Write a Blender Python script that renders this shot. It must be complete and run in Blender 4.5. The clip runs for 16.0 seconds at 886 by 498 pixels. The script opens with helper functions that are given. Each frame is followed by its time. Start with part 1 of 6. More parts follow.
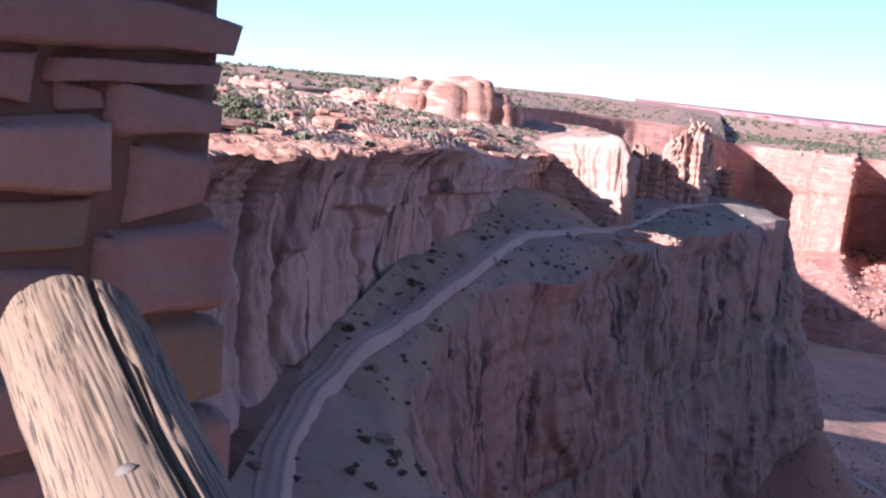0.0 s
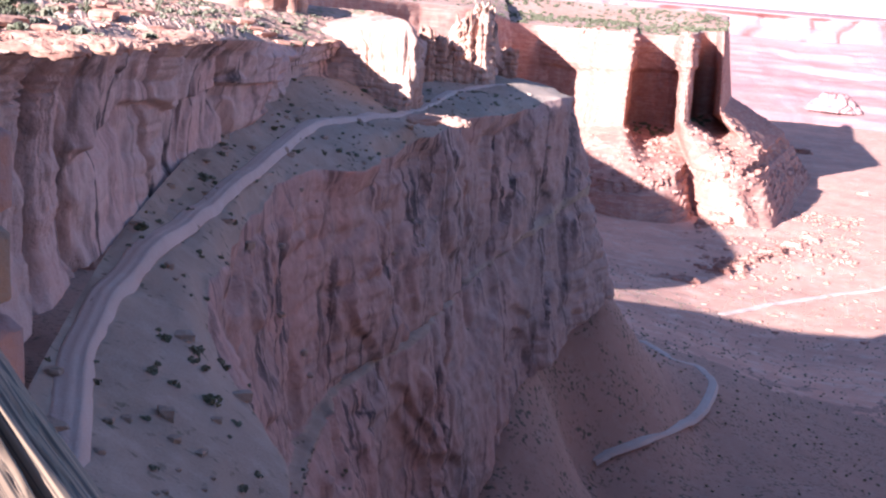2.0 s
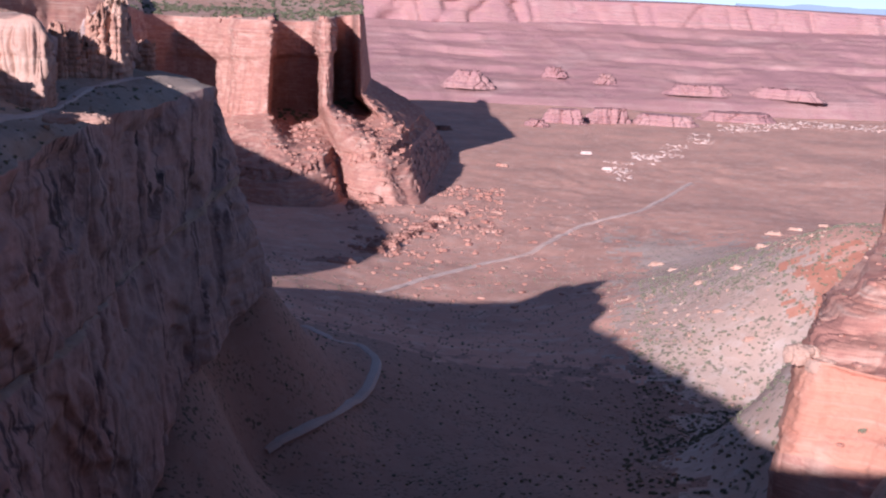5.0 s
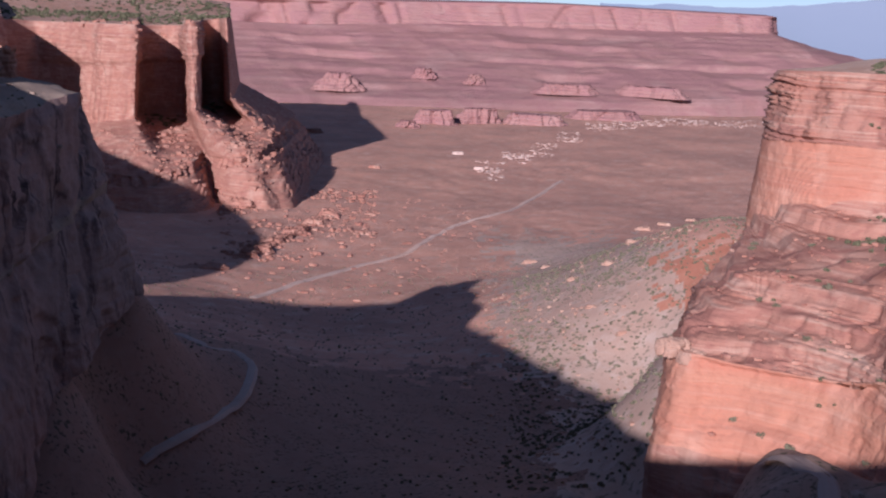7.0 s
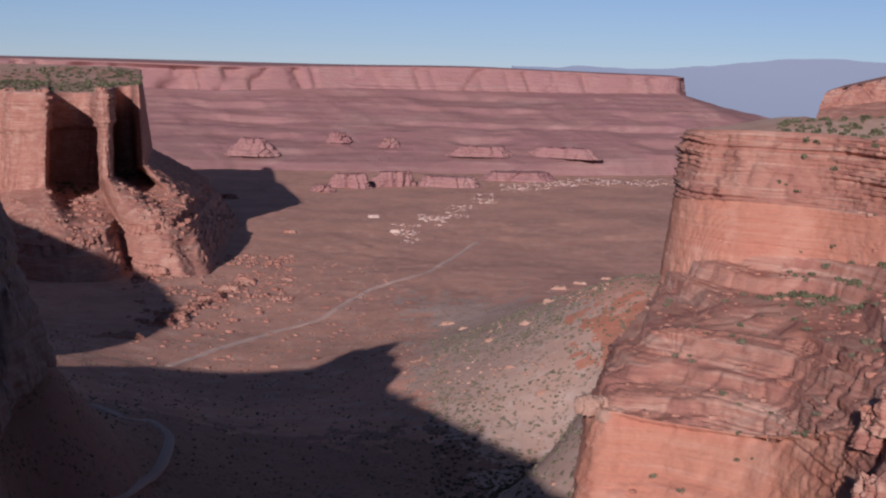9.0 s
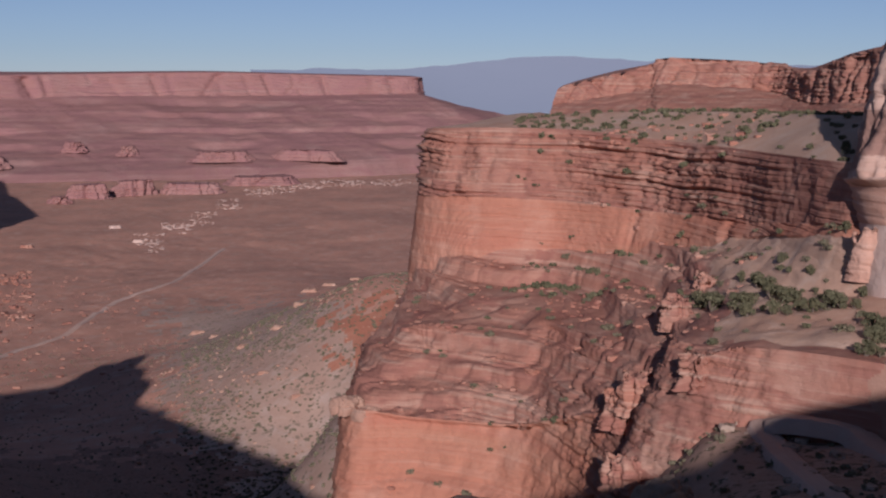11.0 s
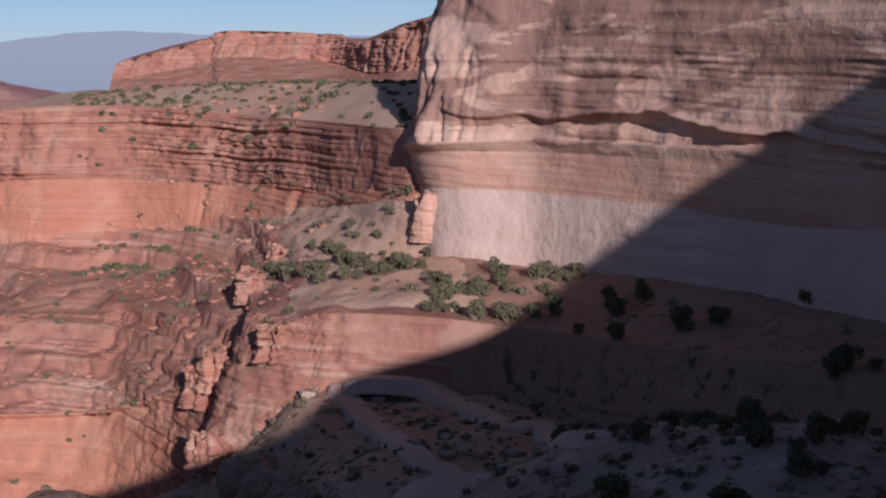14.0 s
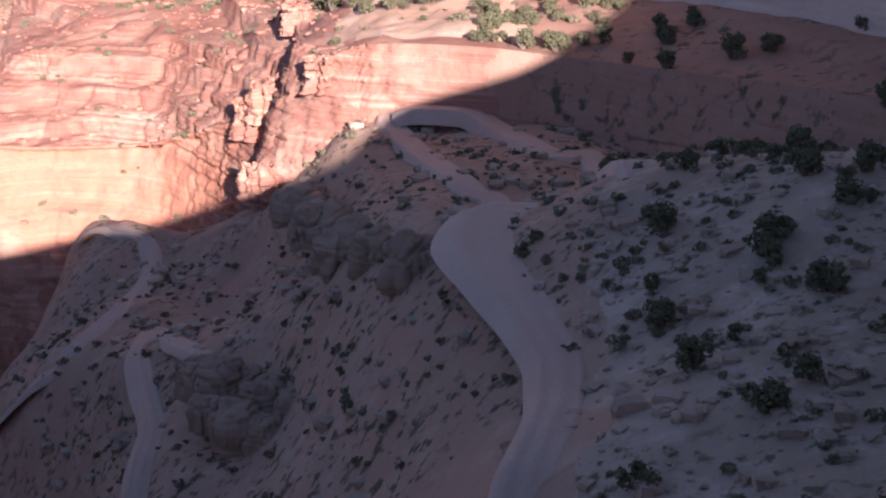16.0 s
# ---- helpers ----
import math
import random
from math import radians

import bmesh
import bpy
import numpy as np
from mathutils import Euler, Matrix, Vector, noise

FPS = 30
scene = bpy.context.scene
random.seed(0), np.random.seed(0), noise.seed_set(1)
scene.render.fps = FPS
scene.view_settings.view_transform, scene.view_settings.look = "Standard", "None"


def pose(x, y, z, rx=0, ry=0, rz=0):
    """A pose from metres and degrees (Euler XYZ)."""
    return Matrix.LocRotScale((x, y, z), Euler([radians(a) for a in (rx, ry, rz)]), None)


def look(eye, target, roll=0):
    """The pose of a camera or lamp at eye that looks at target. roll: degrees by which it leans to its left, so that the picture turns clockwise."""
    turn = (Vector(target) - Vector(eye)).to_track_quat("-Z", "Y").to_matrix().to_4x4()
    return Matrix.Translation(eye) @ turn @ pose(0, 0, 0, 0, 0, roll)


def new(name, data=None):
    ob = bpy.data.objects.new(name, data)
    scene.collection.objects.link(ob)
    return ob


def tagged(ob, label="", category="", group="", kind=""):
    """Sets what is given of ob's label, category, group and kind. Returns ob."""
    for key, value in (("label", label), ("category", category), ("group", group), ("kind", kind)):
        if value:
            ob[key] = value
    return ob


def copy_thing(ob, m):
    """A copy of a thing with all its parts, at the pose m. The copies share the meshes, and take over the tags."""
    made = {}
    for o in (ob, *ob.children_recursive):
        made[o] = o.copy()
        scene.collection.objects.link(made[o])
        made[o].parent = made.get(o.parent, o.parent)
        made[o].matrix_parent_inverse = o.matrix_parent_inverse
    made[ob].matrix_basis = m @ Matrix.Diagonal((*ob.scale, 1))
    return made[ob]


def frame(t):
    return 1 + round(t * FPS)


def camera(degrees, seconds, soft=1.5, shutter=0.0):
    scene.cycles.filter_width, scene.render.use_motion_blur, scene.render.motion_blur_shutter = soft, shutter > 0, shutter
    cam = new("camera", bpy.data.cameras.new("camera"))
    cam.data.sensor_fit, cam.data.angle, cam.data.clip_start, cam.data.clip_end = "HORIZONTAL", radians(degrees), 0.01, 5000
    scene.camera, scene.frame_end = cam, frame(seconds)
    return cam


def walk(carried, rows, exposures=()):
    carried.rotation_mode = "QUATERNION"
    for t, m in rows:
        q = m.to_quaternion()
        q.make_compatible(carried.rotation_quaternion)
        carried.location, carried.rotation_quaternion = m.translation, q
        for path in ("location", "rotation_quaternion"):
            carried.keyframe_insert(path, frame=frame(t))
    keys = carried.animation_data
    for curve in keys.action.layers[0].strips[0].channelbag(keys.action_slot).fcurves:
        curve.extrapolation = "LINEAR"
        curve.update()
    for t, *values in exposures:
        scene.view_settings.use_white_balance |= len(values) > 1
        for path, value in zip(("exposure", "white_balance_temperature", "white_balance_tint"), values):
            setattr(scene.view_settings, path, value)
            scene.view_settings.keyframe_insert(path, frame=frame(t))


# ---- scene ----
cam = camera(36.0, 16.0, 2.2)
# seconds, yaw, pitch, roll of the hand-held turn on one spot
TURN = [
    (0.0, 0.00, -7.18, -6.22), (0.5, -1.64, -8.54, -5.80), (1.0, -3.64, -9.23, -4.65), (1.5, -5.36, -9.88, -3.96), (2.0, -9.01, -11.05, -4.60),
    (2.5, -12.43, -8.53, -4.15), (3.0, -14.63, -8.05, -3.76), (3.5, -16.44, -8.12, -3.31), (4.0, -18.45, -8.31, -3.46), (4.5, -21.33, -9.43, -3.12),
    (5.0, -24.07, -10.61, -2.73), (7.5, -30.36, -9.79, -2.13), (8.0, -31.12, -8.20, -1.60), (10.5, -40.00, -7.54, -1.23), (11.0, -43.97, -7.26, -0.36),
    (11.5, -47.59, -6.89, 0.13), (12.0, -51.32, -6.86, -0.05), (12.5, -54.88, -6.24, 0.66), (13.0, -58.19, -6.01, 0.97), (13.5, -60.40, -6.75, 1.27),
    (14.0, -62.14, -8.44, 0.81), (14.5, -63.27, -10.24, 1.32), (15.0, -63.66, -13.52, 1.76), (15.5, -62.91, -15.90, 1.99), (16.0, -60.27, -19.69, 1.64),
]
walk(cam, [(t, pose(0, 0, 0, 90 + p, r, y)) for t, y, p, r in TURN],
     # seconds, stops, kelvin, tint
     [(0, 1.5, 4780, 16), (0.6, 1.6, 4800, 16), (1.0, 2.0, 4850, 16), (1.5, 2.15, 4900, 15), (2.0, 2.2, 4900, 15), (2.5, 2.0, 4900, 15), (3.0, 1.6, 4820, 16), (3.5, 1.3, 4800, 17),
      (4.5, 0.9, 4850, 18), (5.2, 0.7, 4900, 19), (7.3, 0.1, 5100, 21), (8.2, -0.12, 5250, 20), (10.3, -0.45, 5350, 20), (12.5, -0.55, 5450, 19), (13.5, -0.38, 5450, 19), (14.2, -0.08, 5300, 18),
      (15.0, 0.6, 5350, 17), (15.5, 1.1, 5500, 19), (16.0, 1.4, 5550, 20)])

# ---- light ----
SUN_UP, SHADE_AZ = 17.75, 46.0          # the sun's height; the bearing towards which shadows fall
world = bpy.data.worlds.new("sky")
scene.world = world
world.use_nodes = True
wn, wl = world.node_tree.nodes, world.node_tree.links
sky = wn.new("ShaderNodeTexSky")
sky.sky_type = "NISHITA"
sky.sun_disc = False
sky.sun_elevation = radians(SUN_UP)
sky.sun_rotation = radians(SHADE_AZ + 180)
sky.altitude = 1800
sky.air_density, sky.dust_density, sky.ozone_density = 0.75, 0.08, 2.4
haze = wn.new("ShaderNodeHueSaturation")          # dusty air takes some of the blue away
haze.inputs["Saturation"].default_value = 0.78
wl.new(sky.outputs[0], haze.inputs["Color"])
wl.new(haze.outputs[0], wn["Background"].inputs[0])
wn["Background"].inputs[1].default_value = 0.061

lamp = bpy.data.lights.new("sun", "SUN")
lamp.energy, lamp.angle, lamp.color = 5.0, radians(0.6), (1.0, 0.83, 0.68)
sun = new("sun", lamp)
sa, se = radians(SHADE_AZ), radians(SUN_UP)
sun.matrix_world = look((-300, -300, 300), (-300 + math.sin(sa) * math.cos(se), -300 + math.cos(sa) * math.cos(se), 300 - math.sin(se)))


# ---- tools ----
RNG = np.random.default_rng(7)
TABLE = RNG.random((64, 64, 64)).astype(np.float32)


def value_noise(p):
    """Smooth noise of points (n, 3), -1 to 1."""
    i = np.floor(p).astype(int)
    f = (p - i).astype(np.float32)
    f = f * f * f * (f * (f * 6 - 15) + 10)
    a, b = i % 64, (i + 1) % 64
    fx, fy, fz = f.T
    def g(u, v, w):
        return TABLE[u, v, w]
    x0 = g(a[:, 0], a[:, 1], a[:, 2]) * (1 - fx) + g(b[:, 0], a[:, 1], a[:, 2]) * fx
    x1 = g(a[:, 0], b[:, 1], a[:, 2]) * (1 - fx) + g(b[:, 0], b[:, 1], a[:, 2]) * fx
    x2 = g(a[:, 0], a[:, 1], b[:, 2]) * (1 - fx) + g(b[:, 0], a[:, 1], b[:, 2]) * fx
    x3 = g(a[:, 0], b[:, 1], b[:, 2]) * (1 - fx) + g(b[:, 0], b[:, 1], b[:, 2]) * fx
    return ((x0 * (1 - fy) + x1 * fy) * (1 - fz) + (x2 * (1 - fy) + x3 * fy) * fz) * 2 - 1


def fbm(p, size, octaves=3, squash=1.0):
    q = np.array(p, float) / size
    q[:, 2] *= squash
    total, gain = 0, 1.0
    for o in range(octaves):
        total = total + gain * value_noise(q + 17.3 * o)
        q, gain = q * 2.03, gain * 0.5
    return total


def ridged(p, size, octaves=2, squash=1.0):
    q = np.array(p, float) / size
    q[:, 2] *= squash
    total, gain = 0, 1.0
    for o in range(octaves):
        total = total + gain * (1 - 2 * np.abs(value_noise(q + 31.7 * o)))
        q, gain = q * 2.1, gain * 0.5
    return total


def polar(az, el, dist):
    """A place from its bearing and slope in degrees and its level distance from the lookout."""
    a = np.radians(az)
    return np.stack([dist * np.sin(a), dist * np.cos(a), dist * np.tan(np.radians(el))], -1)


def rail(points, size=1.0):
    p = np.array(points, float)
    return polar(p[:, 0], p[:, 1], p[:, 2] * size)


def spline(pts, counts):
    """Points along a soft curve through pts, counts[i] of them between pts[i] and pts[i + 1]."""
    p = np.vstack([2 * pts[0] - pts[1], pts, 2 * pts[-1] - pts[-2]])
    out = []
    for i, n in enumerate(counts):
        t = np.linspace(0, 1, n, endpoint=False)[:, None]
        a, b, c, d = p[i], p[i + 1], p[i + 2], p[i + 3]
        k = 0.35
        m1, m2 = k * (c - a), k * (d - b)
        out.append((2 * t**3 - 3 * t**2 + 1) * b + (t**3 - 2 * t**2 + t) * m1 + (-2 * t**3 + 3 * t**2) * c + (t**3 - t**2) * m2)
    out.append(pts[-1][None])
    return np.vstack(out)


def grid_mesh(name, verts, rows, cols, mats, slots, smooth=True):
    """A mesh object of rows x cols points; slots gives the material of each row of faces."""
    r, c = np.meshgrid(np.arange(rows - 1), np.arange(cols - 1), indexing="ij")
    a = (r * cols + c).ravel()
    faces = np.stack([a, a + cols, a + cols + 1, a + 1], 1)
    me = bpy.data.meshes.new(name)
    me.vertices.add(rows * cols)
    me.vertices.foreach_set("co", verts.astype(np.float32).ravel())
    me.loops.add(faces.size)
    me.loops.foreach_set("vertex_index", faces.astype(np.int32).ravel())
    me.polygons.add(len(faces))
    me.polygons.foreach_set("loop_start", np.arange(0, faces.size, 4, dtype=np.int32))
    me.polygons.foreach_set("loop_total", np.full(len(faces), 4, dtype=np.int32))
    for m in mats:
        me.materials.append(m)
    me.polygons.foreach_set("material_index", np.repeat(np.asarray(slots, np.int32), cols - 1))
    me.polygons.foreach_set("use_smooth", np.full(len(faces), smooth))
    me.update(calc_edges=True)
    me.validate()
    return new(name, me)


def loft(name, rails, sections, step, mats, shape, size=1.0, flip=False):
    """A sheet through rails (top to bottom, one point of each to a column). sections: rows and material slot between
    each rail and the next. shape(points, normals, section, v) gives the push along the normal in metres."""
    rails = [r if isinstance(r, np.ndarray) else rail(r, size) for r in rails]
    lengths = np.max([np.linalg.norm(np.diff(r, axis=0), axis=1) * (0.4 + 0.6 * (j > 0)) for j, r in enumerate(rails)], axis=0)
    counts = [int(max(6, min(260, l / s))) for l, s in zip(lengths, step)]
    lines = [spline(r, counts) for r in rails]
    cols = len(lines[0])
    rows_pts, slots, sec, vv = [], [], [], []
    for j, (n, slot) in enumerate(sections):
        for k in range(n):
            t = k / n
            rows_pts.append(lines[j] * (1 - t) + lines[j + 1] * t)
            slots.append(slot)
            sec.append(j)
            vv.append(t)
    rows_pts.append(lines[-1])
    sec.append(len(sections) - 1)
    vv.append(1.0)
    grid = np.array(rows_pts)
    rows = len(grid)
    du, dv = np.gradient(grid, axis=1), np.gradient(grid, axis=0)
    nrm = np.cross(du, dv)
    nrm /= np.linalg.norm(nrm, axis=2, keepdims=True) + 1e-9
    if not flip:
        nrm = -nrm
    p, n = grid.reshape(-1, 3), nrm.reshape(-1, 3)
    push = shape(p, n, np.repeat(sec, cols), np.repeat(vv, cols))
    p = p + push
    return grid_mesh(name, p, rows, cols, mats, slots)


def ledges(z, bed, riser=0.3):
    """Heights drawn to stair treads: long treads and short risers."""
    f = z / bed
    i = np.floor(f)
    w = np.clip((f - i - (1 - riser)) / riser, 0, 1)
    return bed * (i + 0.15 * (f - i) + 0.85 * w * w * (3 - 2 * w))


def steps(z, size, sharp=4.0):
    """A stair profile in height, 0 to 1 within each bed: bedding that stands out and falls back."""
    f = z / size
    w = f - np.floor(f)
    return np.clip(w * sharp, 0, 1) - np.clip((w - 0.75) * sharp, 0, 1)


def level_out(n):
    """Normals laid nearly flat, so that a cliff is pushed outwards and not up."""
    flat = n.copy()
    flat[:, 2] *= 0.25
    return flat / np.maximum(np.linalg.norm(flat, axis=1, keepdims=True), 0.6)


def cracks(p, size, width, lean=0.04):
    """1 in narrow upright joints, 0 between them."""
    q = np.array(p, float) / size
    q[:, 2] *= lean
    a = np.abs(value_noise(q + 3.3)) / width
    b = np.abs(value_noise(q * 2.3 + 9.1)) / (width * 1.6)
    return np.maximum(np.exp(-a * a), 0.55 * np.exp(-b * b))


def column_push(p, n, size=16.0, depth=4.0, bulge=3.0, bed=9.0, ledge=0.6, rough=0.6, lean=0.04):
    """A massive cliff: rounded columns parted by deep upright joints, a few beds and broken ledges."""
    c, wide = cracks(p, size, 0.09, lean), cracks(p, size, 0.35, lean)
    wz = p[:, 2] + 3.0 * fbm(p, 60, 2, 0.4)
    broken = np.clip(0.3 + 1.2 * fbm(p, 28, 2, 1.0), 0, 1)
    flake = np.floor(2.5 * fbm(p, 11, 2, 0.55)) * 0.5
    d = -depth * c - bulge * wide + 2.2 * fbm(p, 70, 2, 0.3) + ledge * broken * (steps(wz, bed) + 0.6 * steps(wz + 1.3, bed * 0.4) - 0.8) + 0.8 * rough * flake + rough * 0.7 * fbm(p, 4.0, 4)
    return level_out(n) * d[:, None]


def rock_push(p, n, joint=12.0, depth=3.0, bed=5.0, ledge=1.0, rough=1.0, column=0.12):
    """A bedded cliff: ledges of uneven thickness that break off along upright joints."""
    c = cracks(p, joint, 0.12, column)
    wz = p[:, 2] + 0.35 * bed * fbm(p, bed * 9, 2, 0.3)
    thick = 0.5 + 0.5 * value_noise(np.column_stack([p[:, :2] / (bed * 14), p[:, 2] / (bed * 1.3)]))
    broken = np.clip(0.5 + 1.3 * fbm(p, joint * 0.9, 3, 1.6), 0, 1.4)
    b = steps(wz, bed) * thick + 0.6 * steps(wz + 2.1, bed * 0.41) * (1 - 0.5 * thick) + 0.35 * steps(wz, bed * 0.17)
    flake = np.floor(3 * fbm(p, joint * 0.6, 2, 1.5)) * 0.33
    d = -depth * c + depth * 0.8 * fbm(p, joint * 3, 2, 0.3) + ledge * broken * (b - 0.6) + 0.7 * rough * flake + rough * 0.6 * fbm(p, 3.0, 4)
    return level_out(n) * d[:, None]


def slab_push(p, n, size, depth, slab, bed, ledge, rough, lean=0.15, joints=0.2):
    """A massive wall: broad swells, stepped slabs, a few wandering joints and broken ledges."""
    w = np.array(p, float)
    w[:, 0] += 0.5 * size * fbm(p, size * 1.4, 2, 0.4)
    w[:, 1] += 0.5 * size * fbm(p + 57.0, size * 1.4, 2, 0.4)
    f = 2.0 * fbm(w + 11.0, size * 1.2, 2, lean * 2.5)
    i = np.floor(f)
    k = np.clip((f - i - 0.75) / 0.25, 0, 1)
    plates = i + k * k * (3 - 2 * k)
    some = np.clip(2.2 * fbm(p + 91.0, size * 2.6, 2, 0.4) + joints, 0, 1)
    q = w / size
    q[:, 2] *= lean * 0.4
    c = np.exp(-(value_noise(q + 5.5) / 0.06) ** 2) * some
    wz = p[:, 2] + 0.3 * bed * fbm(p, bed * 6, 3, 0.4)
    here = np.clip(0.15 + 1.6 * fbm(p + 33.0, bed * 3.2, 2, 0.6), 0, 1.2)
    d = 0.9 * depth * fbm(w, size * 2.4, 3, lean * 1.5) + 0.5 * slab * plates - 1.2 * depth * c + ledge * here * (steps(wz, bed) - 0.5 + 0.5 * steps(wz + 1.7, bed * 0.37)) + 0.5 * rough * fbm(p, 6.0, 4)
    return level_out(n) * d[:, None]


def ease(x, a, b):
    """0 before a, 1 after b, soft between."""
    t = np.clip((x - a) / (b - a), 0, 1)
    return t * t * (3 - 2 * t)


def bearing(p):
    return np.degrees(np.arctan2(p[:, 0], p[:, 1]))

# ---- materials ----
def material(name):
    m = bpy.data.materials.new(name)
    m.use_nodes = True
    t = m.node_tree
    return m, t, t.nodes["Principled BSDF"]


def node(t, kind, inputs=(), **props):
    n = t.nodes.new(kind)
    for k, v in props.items():
        setattr(n, k, v)
    for k, v in dict(inputs).items():
        if isinstance(v, bpy.types.NodeSocket):
            t.links.new(v, n.inputs[k])
        else:
            n.inputs[k].default_value = v
    return n


def mix(t, fac, a, b, kind="MIX"):
    n = t.nodes.new("ShaderNodeMix")
    n.data_type, n.blend_type = "RGBA", kind
    for i, v in ((0, fac), (6, a), (7, b)):
        if isinstance(v, bpy.types.NodeSocket):
            t.links.new(v, n.inputs[i])
        else:
            n.inputs[i].default_value = v if i == 0 else (*v, 1)
    return n.outputs[2]


def ramp(t, fac, stops, ease="LINEAR"):
    n = t.nodes.new("ShaderNodeValToRGB")
    n.color_ramp.interpolation = ease
    e = n.color_ramp.elements
    while len(e) < len(stops):
        e.new(0.5)
    for k, (at, c) in zip(e, stops):
        k.position, k.color = at, (*c, 1) if len(c) == 3 else c
    t.links.new(fac, n.inputs[0])
    return n.outputs[0]


def grey(lo, hi, a=0.0, b=1.0):
    return [(lo, (a, a, a)), (hi, (b, b, b))]


def place(t, scale=(1, 1, 1)):
    geo = node(t, "ShaderNodeNewGeometry")
    return node(t, "ShaderNodeMapping", {0: geo.outputs["Position"], 3: scale}).outputs[0]


def noise_at(t, vec, scale, detail=4, rough=0.6, distort=0.0):
    return node(t, "ShaderNodeTexNoise", {"Vector": vec, "Scale": scale, "Detail": detail, "Roughness": rough, "Distortion": distort}).outputs[0]


def bump(t, height, strength, distance, normal=None):
    b = node(t, "ShaderNodeBump", {"Strength": strength, "Distance": distance, "Height": height})
    if normal is not None:
        t.links.new(normal, b.inputs["Normal"])
    return b.outputs[0]


def sandstone(name, base, dark, pale, band, streak=0.6, scale=1.0, bedded=1.0, patch=None, spread=(0.06, 0.06, 0.16), crisp=(0.49, 0.55)):
    """Bedded sandstone: uneven bands of colour in height, desert varnish in upright streaks, blotches and grain."""
    m, t, p = material(name)
    beds = noise_at(t, place(t, (0.004 / scale, 0.004 / scale, 0.16 / scale)), 1.0, 5, 0.65, 0.3)
    fine = noise_at(t, place(t, (0.02 / scale, 0.02 / scale, 0.9 / scale)), 1.0, 4, 0.6)
    blotch = noise_at(t, place(t), 0.045 / scale, 6, 0.62)
    grain = noise_at(t, place(t), 0.9 / scale, 5, 0.65)
    varnish = noise_at(t, place(t, (0.14 / scale, 0.14 / scale, 0.012 / scale)), 1.0, 5, 0.6, 0.4)
    c = mix(t, ramp(t, beds, grey(0.38, 0.62)), base, band)
    c = mix(t, ramp(t, fine, grey(0.52, 0.7, 0, 0.55 * bedded)), c, pale)
    c = mix(t, ramp(t, blotch, grey(0.5, 0.72, 0, 0.6)), c, pale)
    v = node(t, "ShaderNodeMath", {0: ramp(t, varnish, grey(0.5, 0.68, 0, streak)), 1: ramp(t, blotch, grey(0.3, 0.6, 1.0, 0.35))}, operation="MULTIPLY").outputs[0]
    c = mix(t, v, c, dark)
    c = mix(t, ramp(t, grain, grey(0.3, 0.7, 0.0, 0.5)), c, mix(t, 0.5, c, (0.9, 0.8, 0.7), "MULTIPLY"))
    if patch:
        stain = noise_at(t, place(t, tuple(k / scale for k in spread)), 1.0, 7, 0.62, 0.7)
        c = mix(t, ramp(t, stain, grey(*crisp, 0, 0.88)), c, patch)
    t.links.new(c, p.inputs["Base Color"])
    p.inputs["Roughness"].default_value = 0.92
    p.inputs["Specular IOR Level"].default_value = 0.15
    b = bump(t, fine, 0.45 * bedded, 1.0 * scale)
    b = bump(t, grain, 0.5, 0.55 * scale, b)
    t.links.new(b, p.inputs["Normal"])
    return m


def soil(name, base, second, pale, dots=None, scale=1.0, density=(0.58, 0.66), dot_size=0.22):
    """Bare desert ground: sand, gravel and crust, with low brush in specks where dots gives its colour."""
    m, t, p = material(name)
    big = noise_at(t, place(t), 0.012 / scale, 6, 0.6)
    mid = noise_at(t, place(t), 0.09 / scale, 6, 0.65)
    fine = noise_at(t, place(t), 1.3 / scale, 4, 0.65)
    c = mix(t, ramp(t, big, grey(0.4, 0.62)), base, second)
    c = mix(t, ramp(t, mid, grey(0.5, 0.72, 0, 0.7)), c, pale)
    c = mix(t, ramp(t, fine, grey(0.35, 0.75, 0, 0.45)), c, mix(t, 0.6, c, (0.72, 0.62, 0.55), "MULTIPLY"))
    if dots:
        d = noise_at(t, place(t), dot_size / scale, 3, 0.55)
        patch = noise_at(t, place(t), dot_size * 0.12 / scale, 3, 0.5)
        k = node(t, "ShaderNodeMath", {0: ramp(t, d, grey(*density)), 1: ramp(t, patch, grey(0.38, 0.55))}, operation="MULTIPLY").outputs[0]
        c = mix(t, k, c, dots)
    t.links.new(c, p.inputs["Base Color"])
    p.inputs["Roughness"].default_value = 0.95
    p.inputs["Specular IOR Level"].default_value = 0.1
    b = bump(t, mid, 0.25, 1.2 * scale)
    b = bump(t, fine, 0.6, 0.6 * scale, b)
    t.links.new(b, p.inputs["Normal"])
    return m


